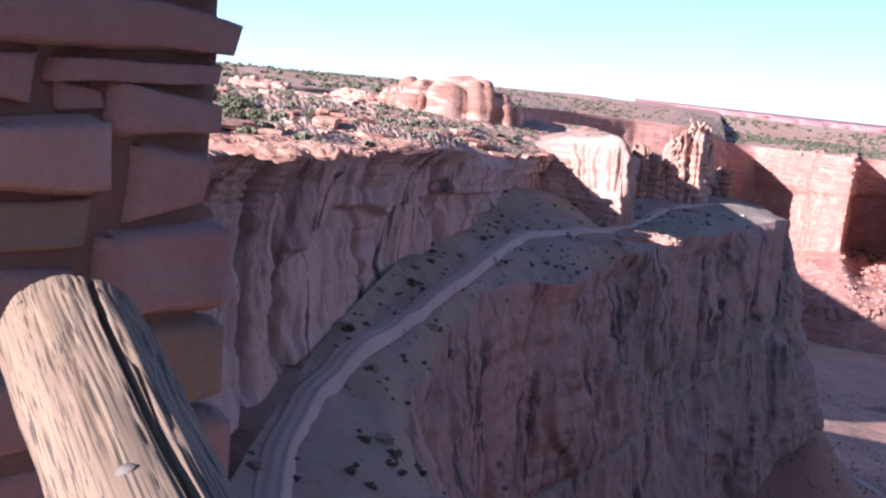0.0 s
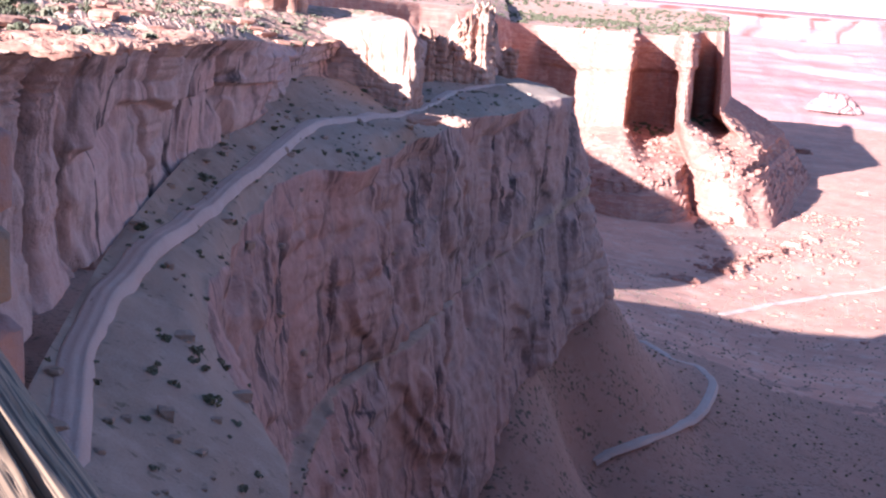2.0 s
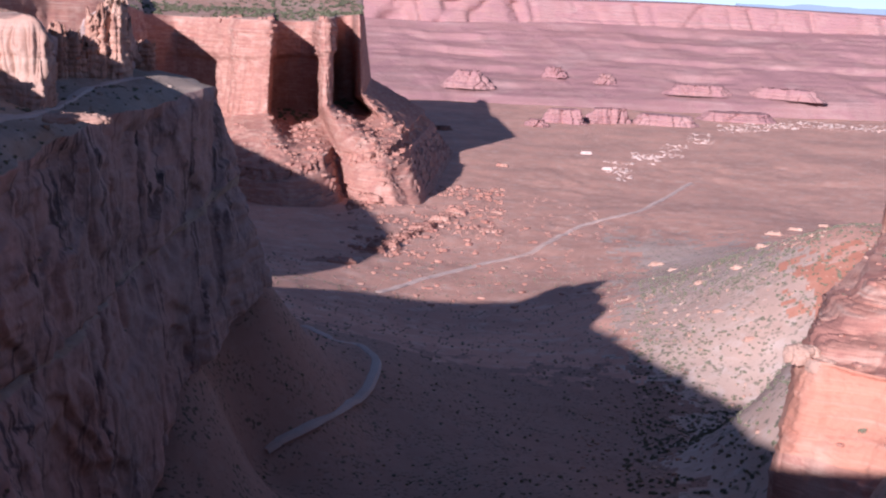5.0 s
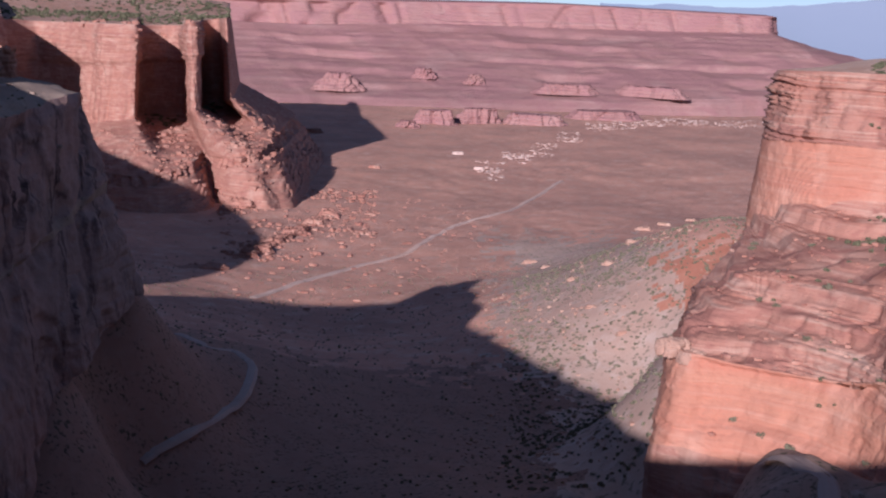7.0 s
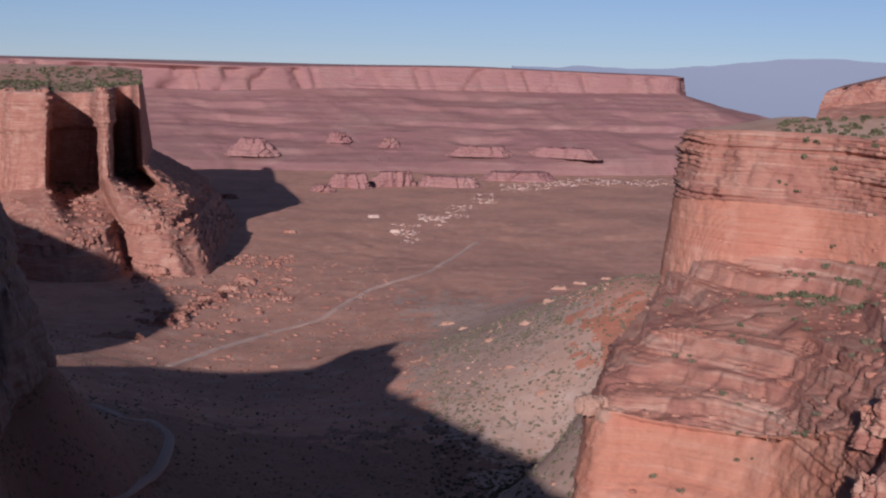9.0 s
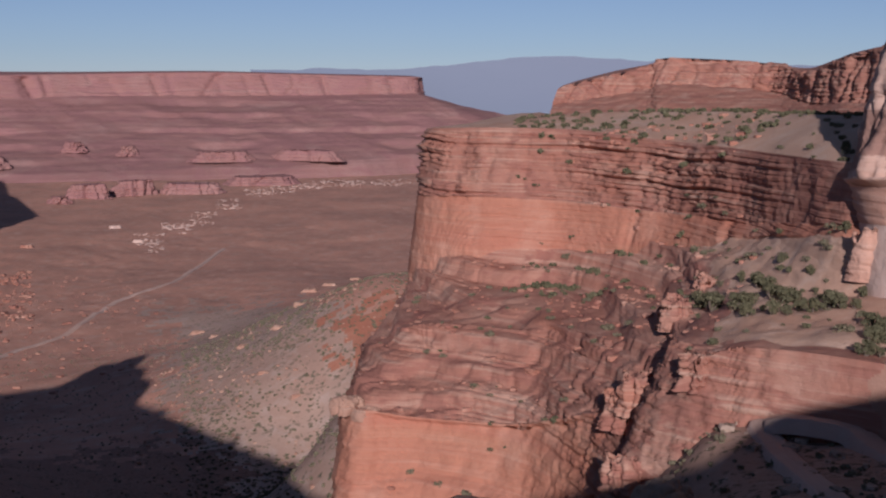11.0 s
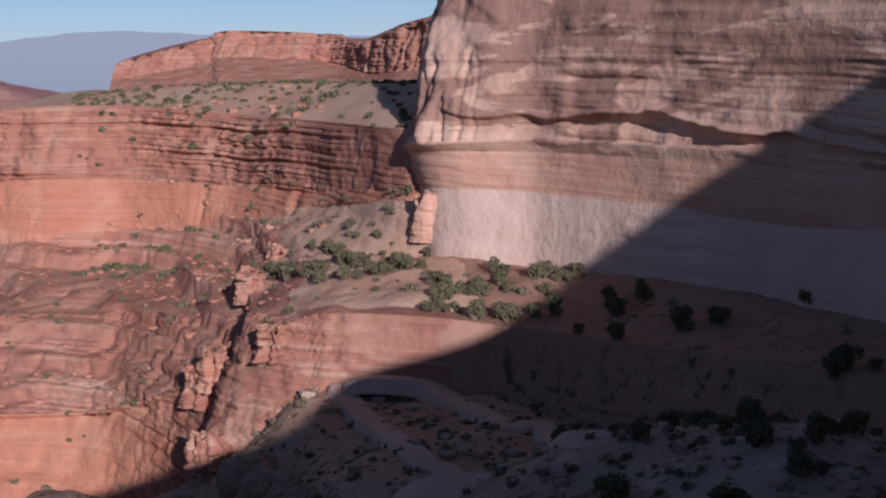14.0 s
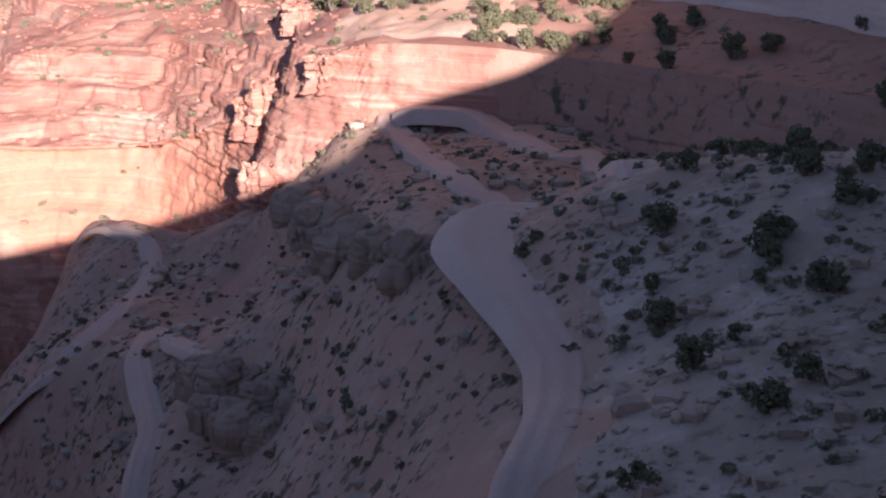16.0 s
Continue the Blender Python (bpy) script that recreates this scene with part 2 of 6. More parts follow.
def cliff_face(name, base, second, dark, pale, streak=0.8, scale=1.0, joint=1.0, beds=0.3):
    """A massive shaded wall: broad patches of two hues, torn varnish curtains and thin dark joints that also paint in
    the shade of deep fissures, and flaked hollows in a darker tone.
    """
    m, t, p = material(name)
    big = noise_at(t, place(t, (0.022 / scale, 0.022 / scale, 0.016 / scale)), 1.0, 5, 0.6, 0.6)
    mid = noise_at(t, place(t, (0.12 / scale, 0.12 / scale, 0.07 / scale)), 1.0, 7, 0.66, 0.5)
    fine = noise_at(t, place(t), 0.8 / scale, 6, 0.68)
    bed = noise_at(t, place(t, (0.012 / scale, 0.012 / scale, 0.5 / scale)), 1.0, 5, 0.65, 0.3)
    long = noise_at(t, place(t, (0.30 / scale, 0.30 / scale, 0.018 / scale)), 1.0, 4, 0.6, 0.5)
    where = noise_at(t, place(t, (0.05 / scale, 0.05 / scale, 0.02 / scale)), 1.0, 4, 0.6, 0.4)
    c = mix(t, ramp(t, big, grey(0.40, 0.60)), base, second)
    c = mix(t, ramp(t, mid, grey(0.50, 0.70, 0, 0.75)), c, pale)
    c = mix(t, ramp(t, mid, grey(0.30, 0.44, 0.55, 0)), c, dark)
    c = mix(t, ramp(t, bed, grey(0.54, 0.66, 0, beds)), c, pale)
    # varnish streaks, which also stand in for the dark of upright fissures
    v = node(t, "ShaderNodeMath", {0: ramp(t, long, grey(0.52, 0.62, 0, streak)), 1: ramp(t, where, grey(0.45, 0.60))}, operation="MULTIPLY").outputs[0]
    c = mix(t, v, c, dark)
    warp = node(t, "ShaderNodeMixRGB", {0: 0.12, 1: place(t, (0.075 / scale, 0.075 / scale, 0.022 / scale)), 2: node(t, "ShaderNodeTexNoise", {"Vector": place(t, (0.16 / scale, 0.16 / scale, 0.1 / scale)), "Detail": 4.0}).outputs[1]}, blend_type="ADD").outputs[0]
    gap = node(t, "ShaderNodeTexVoronoi", {"Vector": warp, "Scale": 1.0}, feature="DISTANCE_TO_EDGE").outputs[0]
    line = ramp(t, gap, [(0.0, (1, 1, 1)), (0.012, (0.8, 0.8, 0.8)), (0.045, (0, 0, 0))])
    torn = node(t, "ShaderNodeMath", {0: line, 1: ramp(t, where, grey(0.42, 0.56, 0.05, 0.95 * joint))}, operation="MULTIPLY").outputs[0]
    # joint lines darker still, the shade inside cracks put into the colour
    c = mix(t, torn, c, tuple(0.45 * k for k in dark))
    c = mix(t, ramp(t, fine, grey(0.32, 0.72, 0.0, 0.55)), c, mix(t, 0.7, c, (0.72, 0.66, 0.62), "MULTIPLY"))
    t.links.new(c, p.inputs["Base Color"])
    p.inputs["Roughness"].default_value = 0.93
    p.inputs["Specular IOR Level"].default_value = 0.12
    b = bump(t, mid, 0.4, 2.0 * scale)
    b = bump(t, bed, 0.3 * beds, 1.0 * scale, b)
    b = bump(t, fine, 0.6, 0.7 * scale, b)
    t.links.new(b, p.inputs["Normal"])
    return m


RED = sandstone("red_sandstone", (0.43, 0.22, 0.158), (0.22, 0.12, 0.098), (0.57, 0.39, 0.295), (0.39, 0.185, 0.13), 0.45, 1.0, 1.5, (0.36, 0.17, 0.125), (0.05, 0.05, 0.16), (0.52, 0.58))
WALL = cliff_face("varnished_sandstone", (0.57, 0.37, 0.305), (0.48, 0.36, 0.305), (0.13, 0.092, 0.085), (0.60, 0.44, 0.37), 0.85, 1.5, 1.0, 0.25)
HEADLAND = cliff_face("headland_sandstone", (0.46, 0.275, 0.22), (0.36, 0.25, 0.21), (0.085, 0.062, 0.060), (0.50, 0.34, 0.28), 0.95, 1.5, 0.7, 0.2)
TAN = sandstone("tan_sandstone", (0.56, 0.34, 0.235), (0.20, 0.125, 0.095), (0.66, 0.47, 0.36), (0.50, 0.27, 0.18), 0.6, 1.5, 0.4, (0.31, 0.155, 0.105))
TALL = sandstone("tall_wall_sandstone", (0.63, 0.425, 0.325), (0.26, 0.17, 0.135), (0.74, 0.56, 0.455), (0.57, 0.35, 0.26), 0.5, 1.2, 0.6, (0.33, 0.195, 0.15), (0.03, 0.03, 0.13), (0.495, 0.525))
BUFF = sandstone("buff_sandstone", (0.60, 0.38, 0.285), (0.43, 0.255, 0.19), (0.69, 0.50, 0.39), (0.55, 0.31, 0.22), 0.25, 1.0, 1.0)
ORANGE = sandstone("orange_sandstone", (0.52, 0.25, 0.16), (0.34, 0.17, 0.12), (0.66, 0.43, 0.32), (0.50, 0.22, 0.145), 0.2, 1.0, 0.6)
# haze of distance put into the colours: dull pink with little contrast
FAR = sandstone("hazed_sandstone", (0.39, 0.22, 0.19), (0.30, 0.175, 0.155), (0.44, 0.285, 0.25), (0.35, 0.185, 0.165), 0.4, 7.0, 1.0, (0.35, 0.185, 0.17))
WHITE = sandstone("pale_sandstone", (0.66, 0.51, 0.43), (0.46, 0.34, 0.275), (0.74, 0.60, 0.51), (0.61, 0.45, 0.365), 0.3, 1.5, 0.3)
PLAIN = soil("valley_soil", (0.70, 0.38, 0.265), (0.54, 0.30, 0.215), (0.72, 0.51, 0.39), (0.34, 0.24, 0.16), 1.8, (0.6, 0.68), 0.4)
MOUND = soil("pale_mound_soil", (0.60, 0.43, 0.33), (0.54, 0.36, 0.27), (0.66, 0.53, 0.44), (0.21, 0.18, 0.12), 1.1, (0.56, 0.63), 0.22)
TOP = soil("plateau_soil", (0.50, 0.32, 0.235), (0.46, 0.255, 0.175), (0.57, 0.43, 0.335), (0.19, 0.17, 0.10), 1.2, (0.55, 0.63), 0.2)
SCREE = soil("scree", (0.33, 0.24, 0.175), (0.39, 0.29, 0.22), (0.45, 0.35, 0.275), (0.17, 0.135, 0.09), 0.6, (0.6, 0.68), 0.3)
BOWL_SOIL = soil("shaded_bowl_soil", (0.42, 0.275, 0.20), (0.48, 0.315, 0.235), (0.54, 0.40, 0.315), (0.13, 0.11, 0.07), 0.5, (0.54, 0.64), 0.3)
PALE_SLOPE = soil("pale_slope", (0.48, 0.37, 0.29), (0.35, 0.27, 0.205), (0.60, 0.50, 0.415), (0.15, 0.125, 0.08), 0.4, (0.54, 0.64), 0.3)
TALUS = soil("red_talus", (0.58, 0.24, 0.145), (0.52, 0.23, 0.145), (0.60, 0.33, 0.22), None, 1.2)
SAND = soil("pale_sand", (0.66, 0.46, 0.33), (0.58, 0.36, 0.25), (0.70, 0.55, 0.43), None, 0.6)
DIRT = soil("road_dirt", (0.57, 0.43, 0.35), (0.53, 0.385, 0.31), (0.61, 0.48, 0.40), None, 0.5)
TRACK = soil("pale_track_dirt", (0.72, 0.52, 0.41), (0.68, 0.47, 0.36), (0.76, 0.58, 0.47), None, 1.0)
BENCH_ROCK = sandstone("ledge_sandstone", (0.48, 0.27, 0.20), (0.24, 0.12, 0.09), (0.64, 0.43, 0.32), (0.46, 0.215, 0.145), 0.3, 1.0, 1.5, (0.37, 0.17, 0.125), (0.05, 0.05, 0.14), (0.53, 0.60))
PALE_ROCK = sandstone("sunbleached_sandstone", (0.51, 0.335, 0.245), (0.26, 0.15, 0.11), (0.60, 0.44, 0.34), (0.45, 0.265, 0.19), 0.35, 1.0, 0.4)
# red-brown earth with shade put into its darker tone
SHADE_EARTH = soil("shade_toned_red_earth", (0.40, 0.235, 0.17), (0.42, 0.245, 0.18), (0.44, 0.29, 0.22), (0.13, 0.105, 0.07), 0.6, (0.54, 0.64), 0.25)

# ---- the land: bearing, slope and distance from the lookout ----
def bench_push(p, bed, warp=0.5):
    """Moves sloping ground up and down onto ledges of bedded rock."""
    up = np.zeros_like(p)
    z = p[:, 2] + warp * bed * fbm(p, bed * 7, 3, 0.5)
    up[:, 2] = ledges(z, bed) - z + 0.25 * (ledges(z, bed * 0.31) - z)
    return up


def struct(ob, label, category):
    return tagged(ob, label, category, kind="structure")


def plateau_shape(p, n, sec, v):
    up = np.zeros_like(p)
    dist = np.hypot(p[:, 0], p[:, 1])
    up[:, 2] = (sec == 1) * np.minimum(v * 3, 1) * np.clip((1 - v) * 12, 0, 1) * (1.4 * fbm(p, 45, 4) + 1.5 * np.clip(ridged(p, 30, 2) - 0.2, 0, 1) + 0.7 * bench_push(p, 1.6, 2.5)[:, 2])
    az, vn = bearing(p), v + 0.07 * fbm(p, 45, 3, 0.3)
    face = slab_push(p, n, 30, 4.0, 2.4, 11, 0.9, 0.9, 0.35, 0.1)
    flutes = 0.5 * column_push(p, n, 30, 1.0, 3.0, 12, 0.5, 1.2, 0.06) + 0.25 * slab_push(p, n, 20, 2.0, 2.5, 9, 0.8, 0.8, 0.5, 0.0)
    left = ease(-az, 3.8, 4.5)[:, None]
    rimrock = rock_push(p, n, 26, 1.4, 2.4, 1.3, 0.9, 0.25) * ease(-vn, -0.3, -0.08)[:, None]
    roof = level_out(n) * (2.6 * (1 - ease(vn, 0.40, 0.44)) * (1 - left[:, 0]) - 1.4)[:, None]
    low = 1 - ease(v, 0.84, 1.0)
    face = (face * (1 - 0.7 * left) + flutes * left) * (0.35 + 0.65 * low)[:, None] + rimrock + roof
    inward = level_out(n) * (-3.0 * np.minimum(v * 3, 1) * (sec == 2))[:, None]
    el = np.degrees(np.arctan2(p[:, 2], dist))
    slots = np.zeros(len(p))
    for top, foot, wide, deep in ((-6.22, -5.20, 0.20, 7.0), (-5.25, -3.70, 0.15, 4.5), (-4.75, -3.95, 0.08, 2.0), (-7.3, -6.9, 0.12, 3.5), (-2.02, -0.9, 0.10, 3.0), (-8.4, -7.9, 0.14, 3.0), (0.9, 1.6, 0.12, 2.5), (2.6, 3.0, 0.10, 2.0)):
        line = top + (foot - top) * np.clip((-el - 3.5) / 8.5, 0, 1.2) + 0.10 * fbm(p, 7, 2, 0.4)
        slots += deep * np.exp(-(np.abs(az - line) / wide) ** 3)
    face = face - level_out(n) * (slots * np.clip(v * 10, 0, 1) * (0.6 + 0.4 * low))[:, None]
    edge = (sec == 2) * np.clip(v * 7, 0.15, 1) + (sec == 1) * 0.15 * np.clip((v - 0.94) / 0.06, 0, 1)
    return up + inward + face * edge[:, None]


plateau = loft("plateau", [
    [(-34, -5, 900), (-26, -5, 900), (-18, -5, 895), (-14, -5, 885), (-11, -5, 825), (-7, -5, 795), (-3, -5, 780), (0, -5, 780), (3, -5, 790), (5.5, -5, 800), (7, -5, 806), (8.6, -5, 810), (9.6, -5, 890), (10.7, -5, 892), (11.4, -5, 896), (11.9, -4.4, 900)],
    [(-34, -1.1, 870), (-26, -1.1, 870), (-18, -1.1, 868), (-14, -1.1, 858), (-11, -1.15, 800), (-7, -1.2, 770), (-3, -1.25, 755), (0, -1.25, 755), (3, -1.3, 765), (5.6, -1.45, 775), (7, -1.6, 780), (8.4, -2.4, 785), (9.4, -2.6, 872), (10.6, -2.6, 878), (11.3, -3.0, 885), (11.8, -3.6, 893)],
    [(-22, -5.5, 130), (-11, -4.3, 180), (-8.7, -4.05, 200), (-6.8, -3.66, 224), (-5, -3.67, 250), (-2.2, -3.15, 325), (1.2, -2.95, 430), (3.5, -3.05, 585), (6.0, -2.3, 735), (7.4, -1.8, 755), (7.9, -2.2, 770), (9.1, -3.0, 845), (9.6, -1.7, 850), (10.5, -1.15, 850), (11.3, -1.4, 862), (11.6, -3.3, 885)],
    [(-17, -24, 128), (-9.8, -20.8, 158), (-7.6, -18.75, 177), (-6.2, -16.5, 203), (-4.84, -14.6, 230), (-2.2, -11.0, 308), (0.4, -8.1, 415), (3.6, -4.95, 575), (6.0, -4.4, 705), (7.7, -4.3, 735), (8.4, -4.2, 760), (9.2, -4.0, 835), (9.6, -3.95, 832), (10.5, -3.75, 838), (11.6, -3.7, 848), (11.8, -3.7, 890)],
], [(14, 1), (80, 0), (110, 1)], [2, 0.7, 0.4, 0.3, 0.4, 0.6, 1.0, 1.6, 1.2, 1.2, 1.6, 1.2, 1.2, 1.2, 1.2], [TOP, WALL], plateau_shape, 0.72)
struct(plateau, "flat-topped sandstone tableland with low desert brush above a jointed cliff", "cliff")


def shelf_shape(p, n, sec, v):
    out = np.zeros_like(p)
    out[:, 2] = (sec == 0) * np.minimum(v * 5, 1) * (1 - v) * (1.2 * fbm(p, 14, 4) + 2.0 * fbm(p, 50, 2))
    face = slab_push(p, n, 30, 4.0, 4.6, 14, 1.2, 1.6, 0.32, 0.3) + 0.3 * slab_push(p + 13.0, n, 12, 1.5, 2.4, 7, 1.0, 1.2, 0.5, 0.3)
    k = (sec == 1) * np.minimum(v * 6, 1) + (sec == 2) * 0.9 + (sec == 3)
    out = out + face * k[:, None]
    lip = np.where(sec == 0, np.exp(-(((1 - v) / 0.13) ** 2)), np.where(sec == 1, np.exp(-((v / 0.16) ** 2)), 0))
    out[:, 2] -= lip * (2.2 + 2.4 * fbm(p, 24, 3))
    out[:, :2] += (lip * 3.5 * fbm(p + 20.0, 30, 3))[:, None] * np.array([0.93, -0.36])
    back = np.where(sec == 2, v, np.where(sec == 3, np.exp(-((v / 0.12) ** 2)), 0)) * (3.0 * ease(fbm(p, 30, 3, 0.3), -0.2, 0.4))
    out[:, :2] -= back[:, None] * np.array([0.93, -0.36])
    return out


promontory = loft("promontory", [
    [(-12, -27, 118), (-10, -21, 157), (-7.8, -18.6, 178), (-6.3, -15.7, 222), (-3.5, -10.9, 305), (0.2, -6.5, 462), (3.5, -4.25, 616), (7.7, -4.5, 722), (9.4, -3.7, 850), (11.5, -3.6, 862), (11.9, -3.7, 890), (11.8, -3.75, 900), (11.2, -3.9, 905)],
    [(14, -37, 110), (7, -29, 150), (3.0, -21, 205), (0.3, -13.6, 285), (0.2, -12.3, 312), (1.63, -10.1, 380), (3.68, -8.3, 455), (6.7, -7.05, 530), (10.6, -5.34, 690), (14.4, -4.2, 850), (14.5, -4.0, 915), (13.2, -4.0, 965), (11.6, -4.2, 960)],
    [(20, -50, 130), (11, -38, 190), (7.5, -31, 252), (4.6, -25.5, 325), (4.0, -23.5, 352), (4.4, -20.3, 415), (5.6, -17.0, 500), (8.2, -14.9, 575), (11.6, -11.9, 712), (15.6, -8.1, 865), (15.6, -7.5, 935), (13.8, -7.2, 1000), (11.8, -7.2, 990)],
    [(21, -49, 140), (12, -38, 197), (8.6, -31, 258), (5.6, -25.4, 333), (4.9, -23.3, 360), (5.2, -20.2, 422), (6.2, -17.0, 506), (8.7, -14.9, 580), (11.8, -11.95, 715), (15.75, -8.5, 868), (15.8, -8, 937), (13.9, -7.7, 1003), (11.9, -7.7, 993)],
    [(30, -54, 180), (19, -45, 240), (14, -39, 300), (10.5, -34, 370), (9.4, -31, 400), (9.0, -27.3, 470), (9.6, -24.0, 545), (11.4, -23, 640), (14.2, -17, 745), (16.85, -12.7, 890), (16.9, -12.5, 960), (14.6, -12.8, 1040), (12.2, -13, 1030)],
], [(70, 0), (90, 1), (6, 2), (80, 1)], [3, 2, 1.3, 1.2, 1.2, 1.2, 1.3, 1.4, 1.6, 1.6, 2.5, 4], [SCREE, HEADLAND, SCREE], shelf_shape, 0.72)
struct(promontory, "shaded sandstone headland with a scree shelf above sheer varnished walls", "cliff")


def prow_shape(p, n, sec, v):
    az = bearing(p)
    face = slab_push(p, n, 13, 1.6, 1.2, 6, 0.6, 0.8, 0.15, 0.5) + 0.7 * rock_push(p, n, 9, 1.2, 2.2, 1.3, 0.8, 0.08) * (0.2 + 0.8 * (sec == 2))[:, None]
    wave = az / 0.46 + 0.55 * fbm(p, 8, 2, 0.25)
    shaft = np.abs(np.sin(np.pi * wave)) ** 0.55 + 0.5 * np.abs(np.sin(np.pi * 2.3 * wave + 1)) ** 0.6
    stand = ease(az, 5.2, 6.2) * np.where(sec == 1, ease(v, 0.05, 0.5), np.where(sec == 2, 1 - 0.75 * ease(v, 0.25, 0.5), 0))
    face = face + level_out(n) * (stand * (2.6 * shaft - 2.6))[:, None]
    out = face * (np.where(sec == 0, 0.25 * v, np.where(sec == 1, 0.25 + 0.75 * np.minimum(v * 2, 1), 1)))[:, None]
    lip = np.where(sec == 0, np.exp(-(((1 - v) / 0.5) ** 2)), np.where(sec == 1, np.exp(-((v / 0.5) ** 2)), 0))
    out[:, 2] -= lip * (1.4 + 1.2 * fbm(p, 9, 3) + 1.2 * stand * (1.2 - shaft))
    return out


prow = loft("prow", [
    [(2.2, -2.1, 740), (3.4, -2.1, 750), (4.7, -1.8, 750), (6.0, -1.6, 750), (6.8, -1.55, 750), (7.4, -1.7, 750), (7.8, -2.1, 750), (8.0, -2.8, 750), (8.1, -3.2, 755)],
    [(2.3, -2.25, 700), (3.5, -2.3, 690), (4.8, -1.92, 684), (6.0, -1.58, 676), (6.8, -1.48, 668), (7.5, -1.55, 660), (7.95, -1.9, 660), (8.2, -2.6, 690), (8.25, -3, 730)],
    [(2.4, -2.7, 682), (3.6, -2.9, 674), (4.9, -2.9, 668), (6.1, -2.9, 664), (7.0, -2.95, 658), (7.6, -3.0, 652), (8.05, -3.2, 653), (8.3, -3.4, 680), (8.4, -3.6, 725)],
    [(2.5, -3.3, 670), (3.7, -3.8, 662), (5.1, -4.6, 656), (6.2, -5.2, 654), (7.1, -5.4, 650), (7.7, -5.5, 645), (8.1, -5.4, 648), (8.4, -5.2, 676), (8.5, -4.5, 720)],
], [(16, 0), (40, 0), (56, 0)], [0.8, 0.7, 0.6, 0.3, 0.25, 0.25, 0.4, 0.8], [PALE_ROCK], prow_shape, 0.72)
struct(prow, "sunlit pale sandstone prow above the shelf road", "cliff")


def terrace_shape(p, n, sec, v):
    sec = sec - 1
    up = np.zeros_like(p)
    up[:, 2] = (sec == 0) * (1.5 * fbm(p, 60, 3)) * np.minimum(v * 4, 1) * np.minimum((1 - v) * 6, 1)
    face = (rock_push(p, n, 34, 0.8, 3.8, 2.6, 0.9, 0.12) + 0.4 * slab_push(p, n, 22, 1.0, 1.6, 5, 1.0, 0.8, 0.5, 0.4)) * (1 - 0.55 * ease(bearing(p), 53, 57))[:, None]
    calm = rock_push(p, n, 40, 1.0, 3.4, 0.7, 0.35, 0.1)
    broken = rock_push(p, n, 16, 1.4, 3.2, 1.4, 0.8, 0.06)
    bench = bench_push(p, 5.2, 0.3) + 0.5 * broken
    soft = np.zeros_like(p)
    soft[:, 2] = 0.8 * fbm(p, 12, 4)
    az = np.degrees(np.arctan2(p[:, 0], p[:, 1]))
    sandy = np.clip((az - 54) / 2.5, 0, 1)[:, None]
    ends = (np.minimum(v * 8, 1))[:, None]
    quiet = (1 - 0.75 * ease(az, 57.0, 60.0))[:, None]
    broken, calm = broken * np.where((sec >= 5)[:, None], quiet, 1), calm * np.where((sec >= 5)[:, None], quiet, 1)
    out = up + face * (sec == 1)[:, None] * ends + calm * (sec == 2)[:, None]
    out = out + (bench * (1 - 0.8 * sandy) + soft * sandy) * ((sec == 3) | (sec == 4))[:, None] + (bench * 0.6 * quiet + broken * 0.6) * (sec == 5)[:, None]
    arch = 0.62 + 0.30 * np.clip((az - 43.4) / 3.4, -1.2, 1.2) ** 2 + 0.04 * fbm(p, 20, 2)
    alcove = level_out(n) * ((-1.6 * ease(v, 0.02, 0.07) + 1.5 * ease(v, arch, arch + 0.12)) * ease(az, 40.6, 41.4) * (1 - ease(az, 49.0, 51.0)))[:, None]
    out = out + (calm + broken * 0.25 + alcove) * (sec == 6)[:, None] + broken * (sec == 7)[:, None]
    return out


